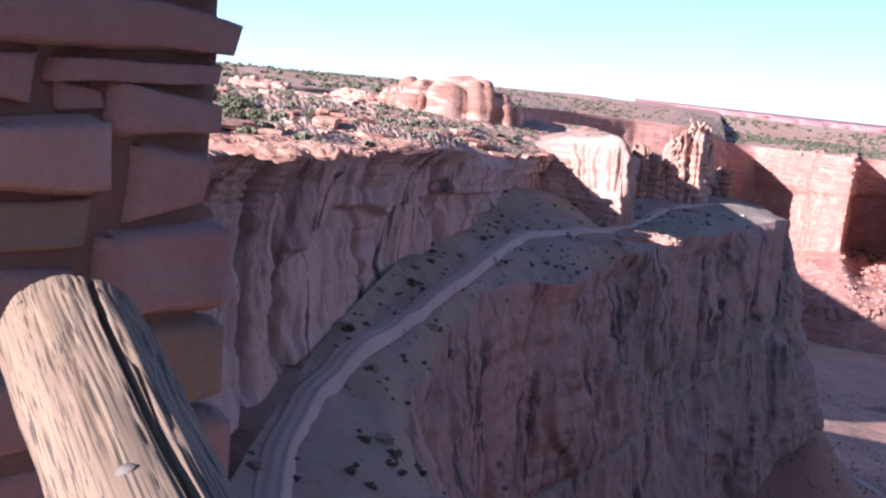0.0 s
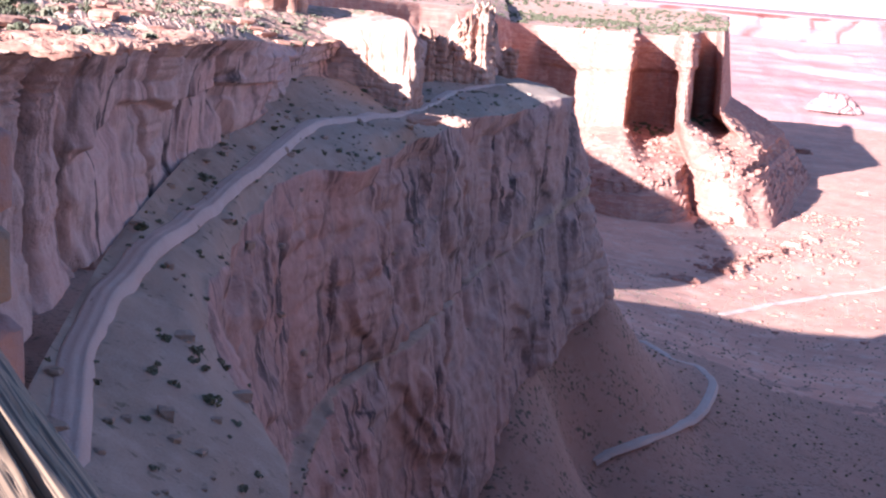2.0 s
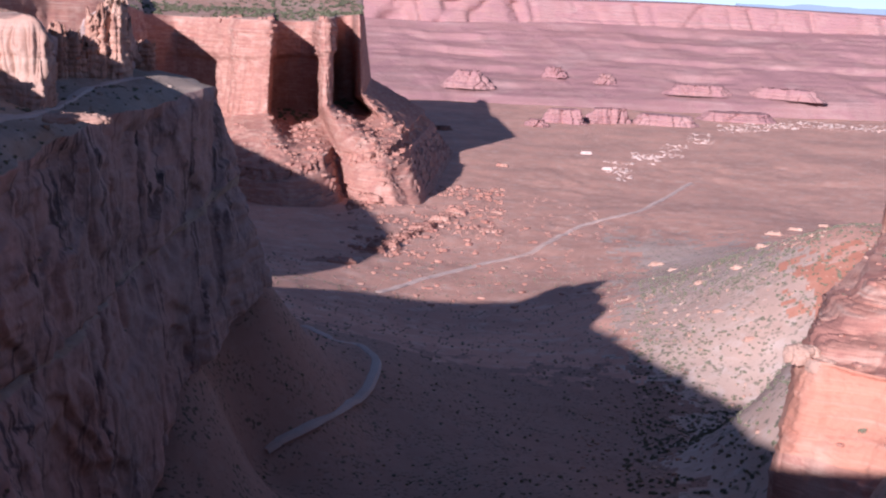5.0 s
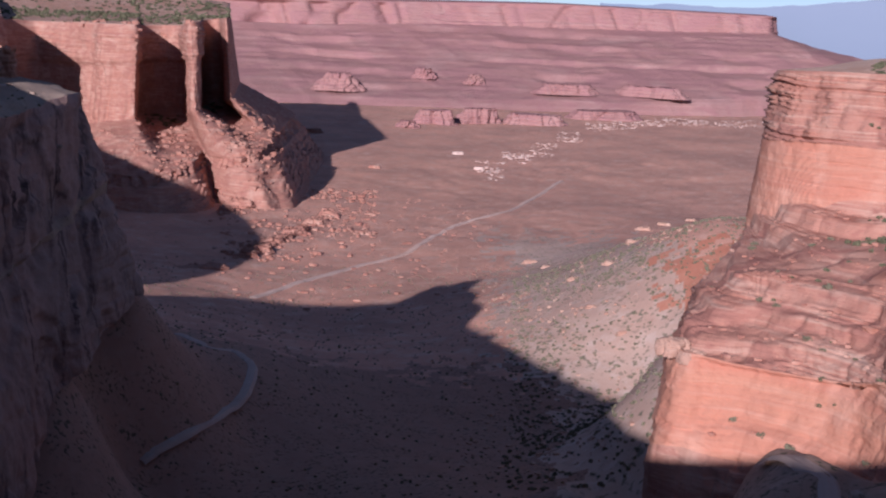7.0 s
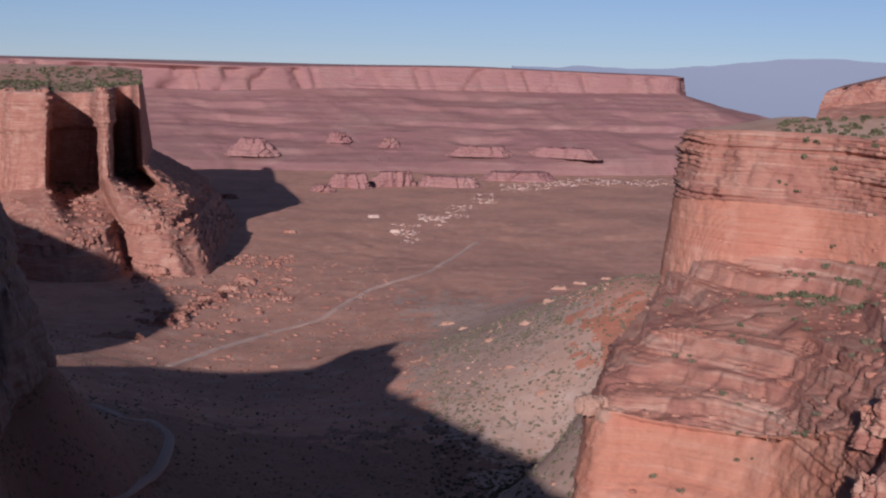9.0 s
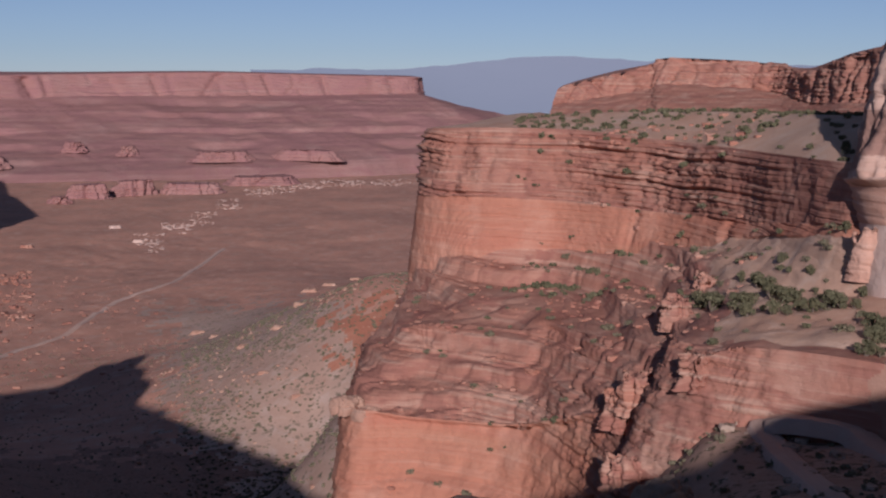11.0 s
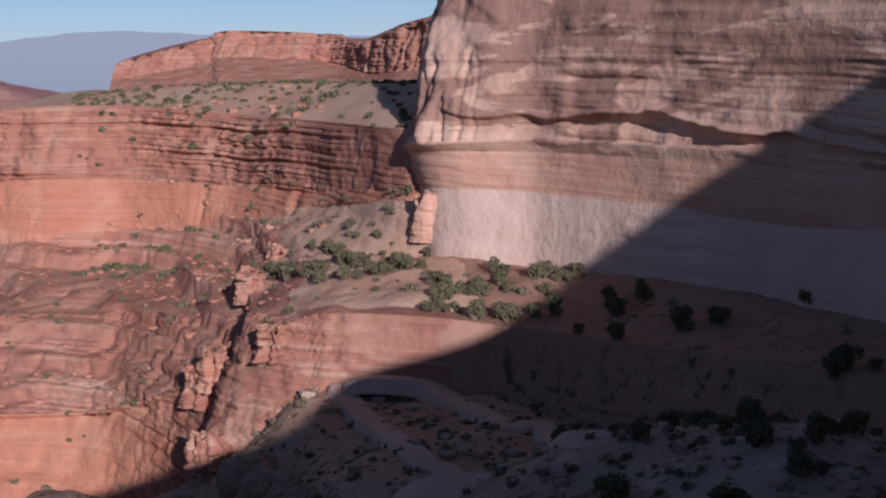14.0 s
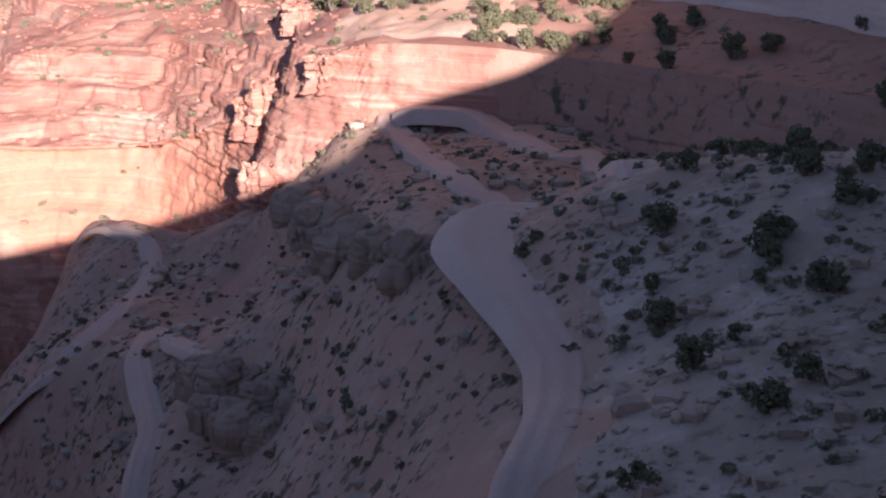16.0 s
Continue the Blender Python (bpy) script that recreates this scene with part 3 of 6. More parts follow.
terrace = loft("terraced_cliff", [
    [(49, -1.7, 1150), (48.9, -1.8, 1100), (50, -1.7, 1100), (52.5, -1.6, 1100), (55.5, -1.55, 1100), (56.8, -1.55, 1050), (58, -1.6, 1000), (61.5, -1.6, 900), (67, -1.6, 850), (78, -1.6, 750)],
    [(48, -1.5, 860), (47.5, -1.75, 700), (50, -1.5, 668), (52.5, -1.45, 645), (55.5, -1.4, 605), (56.8, -1.42, 580), (58, -1.45, 560), (61.5, -1.5, 476), (67, -1.5, 470), (78, -1.5, 430)],
    [(45.3, -2.0, 800), (43.3, -2.2, 650), (45.5, -2.15, 615), (49.3, -2.2, 600), (53.6, -2.65, 560), (55.3, -2.8, 530), (57, -3.0, 499), (60.7, -3.4, 426), (66, -3.6, 430), (80, -4, 395)],
    [(44.2, -4.5, 790), (43.0, -5.0, 640), (45.3, -5.05, 603), (49.1, -5.2, 588), (53.2, -5.6, 551), (55.1, -5.75, 522), (57, -5.9, 491), (60.7, -5.9, 420), (66, -6.0, 422), (80, -6.2, 388)],
    [(43.5, -7.5, 770), (42.6, -8.2, 632), (45, -7.2, 597), (49.2, -7.15, 580), (53, -6.8, 545), (55, -6.65, 515), (57, -6.5, 484), (60.5, -6.3, 415), (66, -6.3, 415), (80, -7, 380)],
    [(42.5, -9, 740), (42.6, -8.9, 600), (45, -8.7, 565), (49, -8.6, 545), (53.0, -8.5, 505), (54.8, -8.5, 455), (57, -8.5, 430), (61, -8.5, 400), (66, -8.6, 385), (82, -10, 300)],
    [(41.5, -11, 680), (40.7, -11.2, 520), (44, -10.1, 500), (48.5, -10.4, 475), (53.2, -10.9, 402), (53.9, -10.6, 362), (56.2, -10.7, 350), (61, -10.9, 335), (67, -11.6, 322), (84, -13, 255)],
    [(40, -14, 620), (39.75, -13.8, 470), (43, -14.3, 455), (47.5, -14.5, 435), (52.0, -13.6, 378), (52.9, -13.2, 352), (56.1, -11.1, 338), (61.5, -11.3, 322), (67, -12.0, 312), (84, -13.6, 245)],
    [(39.5, -20, 560), (39.3, -17.9, 455), (43, -18.2, 440), (47.5, -17.8, 420), (50.6, -17.4, 380), (51.3, -17.2, 345), (56, -14.4, 330), (61.7, -14.3, 318), (67, -15, 306), (84, -17, 238)],
    [(39.6, -32, 520), (39.0, -29, 442), (42.5, -25, 400), (47.5, -23, 385), (50.5, -21.5, 362), (51.5, -21, 335), (56, -17, 322), (61.7, -16.5, 310), (67, -17, 300), (84, -19, 230)],
], [(10, 0), (60, 0), (70, 1), (34, 2), (44, 3), (60, 3), (64, 1), (50, 2), (24, 1)], [3, 0.8, 0.6, 0.6, 0.7, 0.6, 0.7, 1.0, 1.5], [SAND, RED, ORANGE, BENCH_ROCK], terrace_shape, 0.72)
me = terrace.data
co = np.empty(len(me.vertices) * 3, np.float32)
me.vertices.foreach_get("co", co)
first = np.empty(len(me.loops), np.int32)
me.loops.foreach_get("vertex_index", first)
co, first = co.reshape(-1, 3), first.reshape(-1, 4)[:, 0]
slot = np.empty(len(me.polygons), np.int32)
me.polygons.foreach_get("material_index", slot)
along = bearing(co)[first] + 1.5 * fbm(co, 16, 4)[first]
row = first // (len(me.vertices) // 417)
slot = np.where((slot == 3) & (along > 54.8), 0, slot)
slot = np.where((slot == 2) & (row > 340) & (along > 51.2), 1, slot)
# shade-toned earth starts about where the cliff's foot falls into shadow
slot = np.where((row > 218) & (along > 62.6 - (row > 278) * 1.4), 4, slot)
me.materials.append(SHADE_EARTH)
me.polygons.foreach_set("material_index", slot.astype(np.int32))
struct(terrace, "sunlit red sandstone cliff stepping down in ledges over a smooth alcove", "cliff")


def tall_shape(p, n, sec, v):
    az = bearing(p)
    face = slab_push(p, n, 40, 1.1, 1.3, 8, 0.8, 0.5, 0.6, -1.2) + 0.4 * rock_push(p, n, 80, 0.5, 7.0, 1.2, 0.4, 0.3)
    flutes = column_push(p, n, 9, 1.6, 1.0, 9, 0.3, 0.5, 0.05) * (1 - ease(az, 62.5, 64.5))[:, None]
    calm = slab_push(p, n, 40, 0.7, 0.3, 4, 0.4, 0.3, 0.5, -1.2)
    line = 0.66 + 0.09 * fbm(p, 22, 4, 0.2) + 0.012 * (az - 64)
    lap = np.exp(-((v - line) / 0.05) ** 2) * ease(az, 63.5, 65.0)
    roof = -1.5 * ease(v, line, line + 0.03) * ease(fbm(p + 70.0, 30, 2, 0.2), -0.35, 0.1) * (sec == 2) + 0.9 * lap * (sec == 2) + 0.5 * (1 - ease(v, 0.16, 0.2)) * (sec == 2) + 0.5 * ease(v, 0.5, 0.8) * (sec == 1)
    ledge = level_out(n) * (0.3 * np.clip(0.3 + fbm(p, 16, 2), 0, 1) * (steps(p[:, 2] + 1.2 * fbm(p, 20, 2, 0.3), 2.6) - 0.5))[:, None]
    out = (face + flutes + level_out(n) * roof[:, None]) * ((sec == 1) | (sec == 2))[:, None] + calm * (sec >= 3)[:, None] + ledge * (sec == 4)[:, None]
    return out


tall = loft("tall_cliff", [
    [(70, 5, 800), (66, 7, 560), (66, 8, 473), (68, 8.5, 470), (72, 9, 430), (78, 10, 390), (86, 11, 350), (96, 12, 320), (110, 13, 300)],
    [(67, 4.8, 700), (63.9, 6, 540), (63.5, 6.8, 430), (66.5, 7.6, 406), (71, 8.4, 372), (77, 9.2, 335), (85, 10.6, 290), (95, 12.5, 249), (110, 14, 230)],
    [(66, 0, 700), (62.2, 0.4, 530), (61.6, 0.2, 416), (66.2, 0, 386), (71, 0, 350), (77, 0, 316), (85, 0, 274), (95, 0, 236), (110, 0, 215)],
    [(65.5, -3, 690), (61.2, -4, 520), (60.7, -4, 408), (66.1, -3.9, 382), (71, -4.2, 347), (77, -4.5, 312), (85, -5, 272), (95, -5.5, 233), (110, -6, 212)],
    [(65.5, -3.4, 700), (61.3, -4.2, 523), (60.9, -4.3, 412), (66.1, -4.4, 384), (71, -4.7, 348), (77, -5, 313), (85, -5.4, 272), (95, -6, 237), (110, -6.5, 216)],
    [(65, -5, 690), (61, -5.6, 520), (61.3, -5.8, 409), (66, -6.1, 382), (71, -6.7, 347), (77, -7.5, 311), (85, -7.5, 270), (95, -8.5, 231), (110, -9.5, 210)],
    [(65, -10, 680), (60.6, -9.6, 510), (61.2, -9.9, 400), (66, -10.6, 374), (71, -11, 338), (77, -11.8, 303), (85, -13, 262), (95, -12.5, 222), (110, -14, 202)],
], [(10, 0), (80, 0), (70, 0), (8, 0), (26, 1), (34, 2)], [4, 1.0, 0.5, 0.5, 0.6, 1.2, 3, 5], [TALL, BUFF, WHITE], tall_shape, 0.72)
struct(tall, "tall tan sandstone wall with varnish streaks over a pale undercut band", "cliff")


def mesa_shape(p, n, sec, v):
    az, sec = bearing(p), sec - 1
    beds = rock_push(p, n, 45, 2.0, 9.0, 4.0, 1.6, 0.08)
    mass = column_push(p, n, 34, 4.5, 2.5, 40, 1.0, 1.2, 0.03)
    up = (1 - ease(v, 0.36, 0.44))[:, None]
    calm = (1 - 0.85 * ease(az, 19.62, 19.8))[:, None]
    face = ((beds + 3.0 * level_out(n)) * up + mass * (1 - up)) * calm
    out = face * ((sec == 1) * np.minimum(v * 10, 1))[:, None]
    rubbly = np.zeros_like(p)
    rubbly[:, 2] = 1.6 * ridged(p, 75, 2) + 2.0 * fbm(p, 26, 4) + 2.5 * np.clip(fbm(p, 10, 2), 0, 1)
    out = out + rubbly * ((sec == 2) * np.minimum(v * 4, 1) * np.minimum((1 - v) * 6 + 0.3, 1))[:, None]
    out = out + column_push(p, n, 14, 6.0, 4.0, 6, 1.0, 1.5, 0.05) * (sec == 3)[:, None]
    low = bench_push(p, 9.0, 0.7)
    low[:, 2] += 5.0 * ridged(p + 40.0, 60, 3) + 3.0 * fbm(p, 20, 4)
    return out + low * ((sec == 4) * np.minimum(v * 5, 1) * np.minimum((1 - v) * 3, 1))[:, None]


mesa = loft("buttressed_mesa", [
    [(11, -0.25, 3200), (12.5, -0.25, 3200), (14, -0.3, 3200), (15.5, -0.3, 3200), (16.6, -0.3, 3200), (17.1, -0.3, 3200), (17.2, -0.3, 3200), (18.0, -0.3, 3200), (18.9, -0.3, 3200), (19.1, -0.3, 3200), (19.3, -0.3, 3200), (19.6, -0.3, 3200), (19.8, -0.3, 3200), (20.3, -0.35, 3250), (20.5, -0.35, 3250), (20.7, -0.4, 3250), (20.8, -0.4, 3300)],
    [(11, -0.98, 2900), (12.5, -0.98, 2900), (14, -0.98, 2900), (15.5, -0.98, 2900), (16.6, -0.98, 2900), (17.1, -0.98, 2900), (17.2, -0.98, 2900), (18, -0.98, 2900), (18.9, -0.98, 2900), (19.1, -0.98, 2900), (19.3, -0.98, 2900), (19.6, -0.98, 2900), (19.8, -0.98, 2900), (20.3, -0.98, 2900), (20.5, -0.98, 2900), (20.7, -0.98, 2900), (20.8, -0.98, 2900)],
    [(11.4, -1.33, 2300), (13.2, -1.42, 2360), (15.3, -1.4, 2260), (15.8, -1.42, 2220), (16.9, -1.42, 2200), (17.14, -1.42, 2225), (17.2, -1.42, 2420), (18.1, -1.40, 2460), (18.85, -1.38, 2430), (19.0, -1.3, 2220), (19.25, -1.25, 2180), (19.62, -1.2, 2225), (19.72, -1.15, 2520), (20.38, -1.05, 2540), (20.45, -1.05, 2340), (20.74, -1.0, 2330), (20.82, -0.85, 2800)],
    [(11.6, -5.1, 2280), (13.3, -5.2, 2340), (15.2, -5.45, 2235), (15.6, -5.4, 2200), (16.9, -5.25, 2180), (17.1, -5.25, 2205), (17.2, -5.1, 2400), (18.1, -5.0, 2440), (18.95, -5.0, 2410), (19.2, -4.95, 2200), (19.4, -4.85, 2160), (19.66, -4.8, 2205), (19.8, -4.6, 2500), (20.5, -4.4, 2520), (20.62, -4.4, 2320), (21.0, -4.2, 2310), (21.25, -3.6, 2780)],
    [(11.6, -7.0, 2130), (13.6, -7.2, 2110), (15.1, -7.2, 2040), (15.9, -7.5, 1990), (16.9, -7.6, 1960), (17.9, -7.5, 1950), (18.8, -7.25, 1970), (19.5, -6.95, 2010), (19.75, -6.5, 2110), (20.1, -6.75, 2070), (20.8, -6.75, 2030), (21.7, -6.55, 2030), (22.1, -6.4, 2055), (22.5, -6.2, 2090), (22.8, -5.9, 2200), (23.0, -5.6, 2400), (23.6, -4.9, 2750)],
    [(11.6, -7.5, 2110), (13.6, -7.7, 2090), (15.1, -7.65, 2025), (15.9, -7.95, 1976), (16.9, -8.1, 1946), (17.9, -7.95, 1936), (18.8, -7.75, 1956), (19.5, -7.4, 1996), (19.8, -7.0, 2090), (20.2, -7.2, 2056), (20.9, -7.15, 2016), (21.8, -6.95, 2016), (22.3, -6.85, 2040), (22.7, -6.65, 2075), (23.05, -6.3, 2185), (23.3, -6.0, 2385), (23.9, -5.3, 2735)],
    [(11.6, -9.0, 2070), (13.6, -9.1, 2050), (15.1, -9.1, 1990), (16.2, -9.4, 1940), (17.2, -9.5, 1905), (18.2, -9.5, 1895), (19.2, -9.4, 1910), (20.0, -9.2, 1950), (20.4, -9.0, 2010), (20.8, -9.1, 1990), (21.6, -9.2, 1960), (22.6, -9.1, 1960), (23.1, -9.0, 1985), (23.6, -8.8, 2010), (24.0, -8.4, 2130), (24.4, -7.9, 2300), (25.0, -6.8, 2700)],
], [(8, 0), (16, 0), (90, 1), (50, 2), (12, 1), (30, 2)], [6, 5, 3.0, 2.5, 2.0, 3.5, 4, 4, 3.0, 2.0, 1.8, 3.5, 4, 3.5, 2.0, 6], [TOP, RED, RED], mesa_shape, 0.95)
struct(mesa, "distant red sandstone mesa with sunlit buttresses over talus fans", "mesa")


def back_shape(p, n, sec, v):
    up = np.zeros_like(p)
    up[:, 2] = (sec == 0) * (3.0 * fbm(p, 160, 4) + 2.0 * np.clip(ridged(p, 90, 3), 0, 1)) * np.minimum((1 - v) * 6, 1)
    return up + rock_push(p, n, 34, 7, 12, 3, 2, 0.12) * ((sec == 1) * np.minimum(v * 8, 1))[:, None]


back_land = loft("back_tableland", [
    [(-40, -0.5, 2600), (-25, -0.5, 2800), (-15, -0.45, 2900), (-9, -0.42, 3000), (-4, -0.35, 3000), (-1, -0.28, 3100), (1.5, -0.2, 3100), (3, -0.17, 3150), (5, -0.15, 3150), (8, -0.12, 3150), (10, -0.12, 3150), (11.5, -0.2, 3150)],
    [(-40, -1.1, 760), (-25, -1.05, 740), (-13.5, -1.1, 735), (-10.3, -1.1, 740), (-5.7, -1.05, 785), (-0.2, -1.0, 899), (3.2, -0.95, 1173), (3.0, -0.9, 1450), (5.0, -0.85, 1750), (8.0, -0.9, 1880), (10.6, -0.95, 1930), (11.9, -1.3, 2110)],
    [(-40, -14, 740), (-25, -14, 720), (-13, -14, 712), (-9.4, -14, 718), (-4.8, -13, 765), (0.7, -12, 882), (4.1, -10.5, 1160), (4.0, -9.5, 1430), (5.8, -8.5, 1720), (8.5, -7.6, 1850), (11.1, -7.4, 1900), (12.3, -6.4, 2090)],
], [(60, 0), (40, 1)], [6, 5, 4, 4, 4, 4, 4, 4, 5, 5, 5], [TOP, RED], back_shape)
struct(back_land, "brush-dotted tableland behind a side canyon with low red cliffs", "cliff")


def far_shape(p, n, sec, v):
    face = rock_push(p, n, 170, 14 + 30 * (1 - ease(bearing(p), 24, 30)), 26, 6, 3, 0.1)
    low = np.zeros_like(p)
    z = p[:, 2] + 8 * fbm(p, 500, 3)
    low[:, 2] = 0.55 * (ledges(z, 40, 0.3) - z) * np.clip(0.15 + 1.3 * fbm(p, 350, 3), 0, 1.0) + 0.15 * (ledges(z, 15, 0.4) - z) + 2 * fbm(p, 60, 4)
    gully = 0.6 * ridged(p, 420, 2, 0.2) + 0.35 * ridged(p + 9.0, 130, 3, 0.2)
    low[:, :2] -= p[:, :2] / np.hypot(p[:, 0], p[:, 1])[:, None] * (20 * gully)[:, None]
    return face * ((sec == 1) * np.minimum(v * 8, 1))[:, None] + low * ((sec >= 2) * np.minimum(v * 5 + (sec > 2), 1))[:, None]


far = loft("far_tableland", [
    [(8, 0.0, 4900), (14, 0.0, 4900), (19, 0.02, 4900), (24, 0.03, 4900), (29, 0.05, 4900), (34, 0.12, 4900), (38, 0.05, 4900), (42.4, -0.02, 4900), (42.6, -0.05, 4930)],
    [(8, -0.05, 4600), (14, -0.1, 4500), (19, -0.12, 4450), (24, -0.16, 4450), (29, -0.05, 4550), (34, 0.05, 4600), (38, 0.0, 4650), (42.85, -0.09, 4700), (42.9, -0.1, 4900)],
    [(8, -1.0, 4560), (14, -1.1, 4460), (19, -1.1, 4400), (24, -1.15, 4400), (29, -0.95, 4500), (34, -0.9, 4550), (38, -0.85, 4610), (42.9, -0.8, 4660), (43.0, -0.8, 4880)],
    [(8, -2.4, 4350), (14, -2.5, 4250), (19, -2.5, 4150), (24, -2.5, 4200), (29, -2.3, 4250), (34, -2.1, 4300), (38, -1.9, 4350), (44.2, -1.4, 4560), (45, -1.3, 4850)],
    [(8, -3.9, 4000), (14, -3.9, 3950), (19, -3.9, 3900), (24, -4.0, 3900), (29, -4.0, 3900), (34, -3.9, 3950), (40, -3.6, 4050), (47.5, -2.6, 4500), (50, -2.2, 4800)],
    [(8, -6, 3800), (14, -6, 3750), (19, -6, 3700), (24, -6, 3700), (29, -6, 3700), (34, -6, 3750), (40, -6, 3900), (47.5, -6, 4300), (50, -6, 4600)],
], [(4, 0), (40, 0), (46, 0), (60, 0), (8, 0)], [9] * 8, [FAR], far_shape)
struct(far, "hazy pink tableland with banded cliffs along the horizon", "mesa")


def upland_shape(p, n, sec, v):
    return rock_push(p, n, 26, 6, 8, 2.5, 2, 0.12) * (sec == 1)[:, None] + rock_push(p, n, 30, 2, 7, 2, 1.5, 0.3) * (sec == 2)[:, None]


upland = loft("upper_mesa", [
    [(49.5, -0.2, 1700), (51, 0.2, 1700), (52.5, 0.5, 1700), (54, 0.7, 1700), (56, 0.6, 1700), (57.9, 0.45, 1650), (59, 0.4, 1500), (60.4, 0.9, 1350), (63, 1.4, 1250), (68, 1.6, 1100)],
    [(48.8, -0.45, 1330), (50.5, -0.05, 1330), (52.6, 0.45, 1340), (53.0, 0.78, 1330), (56, 0.7, 1310), (57.8, 0.5, 1290), (59, 0.15, 1200), (60.4, 0.95, 1120), (63, 1.5, 1050), (68, 1.8, 950)],
    [(48.55, -1.2, 1315), (50.4, -0.9, 1315), (52.5, -0.5, 1320), (53.0, -0.3, 1310), (56, -0.4, 1290), (57.8, -0.6, 1270), (59, -1.0, 1185), (60.3, -1.0, 1105), (63, -1.0, 1035), (68, -1, 935)],
    [(48.3, -2.1, 1250), (50.3, -1.75, 1240), (52.4, -1.6, 1240), (53.0, -1.5, 1220), (56, -1.5, 1190), (57.8, -1.5, 1170), (59, -1.6, 1090), (60.3, -1.8, 1010), (63, -2, 950), (68, -2, 860)],
], [(6, 0), (60, 0), (46, 0)], [2, 2, 2, 2, 2, 2, 2, 2, 3], [RED], upland_shape)
struct(upland, "stepped red mesa rising behind a brush-covered bench", "mesa")


# ---- the ground: valley floor, aprons and the bowl with the switchbacks ----
BOWL = [(62, -30, 116), (64.5, -25.5, 141), (62.6, -22.1, 168), (62.2, -18.5, 205), (57.7, -14.7, 316), (62.5, -15.2, 295), (66.3, -16.5, 268), (60, -17.4, 240), (63.3, -17.8, 232), (60.3, -16.2, 276), (63.6, -16.6, 262), (66, -17.2, 240), (64.5, -15.6, 290),
        (68.5, -16.3, 205), (73, -16, 190), (79, -15.8, 185), (75, -29.6, 100), (72, -21, 150), (56, -19.6, 228), (51.5, -25.5, 218), (46, -23.2, 270),
        (45.3, -28.5, 216), (41.3, -24, 298), (45, -21.3, 315), (46.6, -19, 350), (45.6, -17.9, 380), (50, -40, 120), (85, -35, 75), (30, -48, 150), (40, -30, 260)]
FOOT = [(43, -20.5, 432), (47.5, -18.4, 412), (50.7, -17.9, 387), (56, -14.9, 324), (61.7, -14.8, 312), (67, -15.4, 300), (39.2, -30, 440), (38.6, -22.5, 780), (37.2, -22, 780), (45, -20, 560), (55, -13, 460), (65, -12.5, 430), (54, -17.8, 300), (84, -18.5, 236), (51, -20.5, 300)]
SLOPE = [(17.6, -13.6, 1000), (22, -15.4, 1000), (16.7, -19.2, 790), (21.2, -17, 900), (16.9, -12.5, 880), (13.8, -15.2, 725), (11, -23, 600), (12, -32, 420), (25, -27, 560),
         (30, -20, 780), (36, -27, 390), (42, -10.2, 960), (44.5, -9.6, 740), (36, -20, 640), (33, -24, 560)]
VALLEY = [(20.7, -11.3, 1450), (28, -12.6, 1300), (33.8, -10.9, 1450), (38.2, -9.5, 1400), (41, -8.7, 1150), (37.7, -12, 1050), (39.2, -16, 900), (37, -17, 800), (25, -14, 1150), (22, -9.3, 1760)]
known = np.vstack([rail(BOWL, 0.72), rail(FOOT, 0.72), rail(SLOPE, 0.8), rail(VALLEY),
                   [polar(a, -math.degrees(math.atan(296 / d)), d) for d in (2000, 2800, 3800, 4950) for a in (-20, 5, 18, 30, 42, 60, 90)],
                   [polar(a, -math.degrees(math.atan(60 / d)), d) for a, d in ((100, 150), (130, 200), (180, 300), (-60, 200), (-120, 300), (110, 900), (-40, 900))]])


def kernel(d):
    return np.sqrt(d * d + 30.0**2)


flat = known[:, :2] * (1 / (60 + np.hypot(known[:, 0], known[:, 1])) ** 0.5)[:, None]


def squeeze(xy):
    return xy * (1 / (60 + np.hypot(xy[:, 0], xy[:, 1])) ** 0.5)[:, None]


gap = np.linalg.norm(flat[:, None] - flat[None], axis=2)
weights = np.linalg.solve(np.vstack([np.hstack([np.sqrt(gap**2 + 0.3) + 0.05 * np.eye(len(known)), np.ones((len(known), 1))]), np.append(np.ones(len(known)), 0)]), np.append(known[:, 2], 0))


def ground_level(xy):
    """The smooth height of the ground at places (n, 2)."""
    out = np.zeros(len(xy))
    for s in range(0, len(xy), 20000):
        q = squeeze(xy[s:s + 20000])
        d = np.linalg.norm(q[:, None] - flat[None], axis=2)
        out[s:s + 20000] = np.sqrt(d**2 + 0.3) @ weights[:-1] + weights[-1]
    return np.maximum(out, -300)


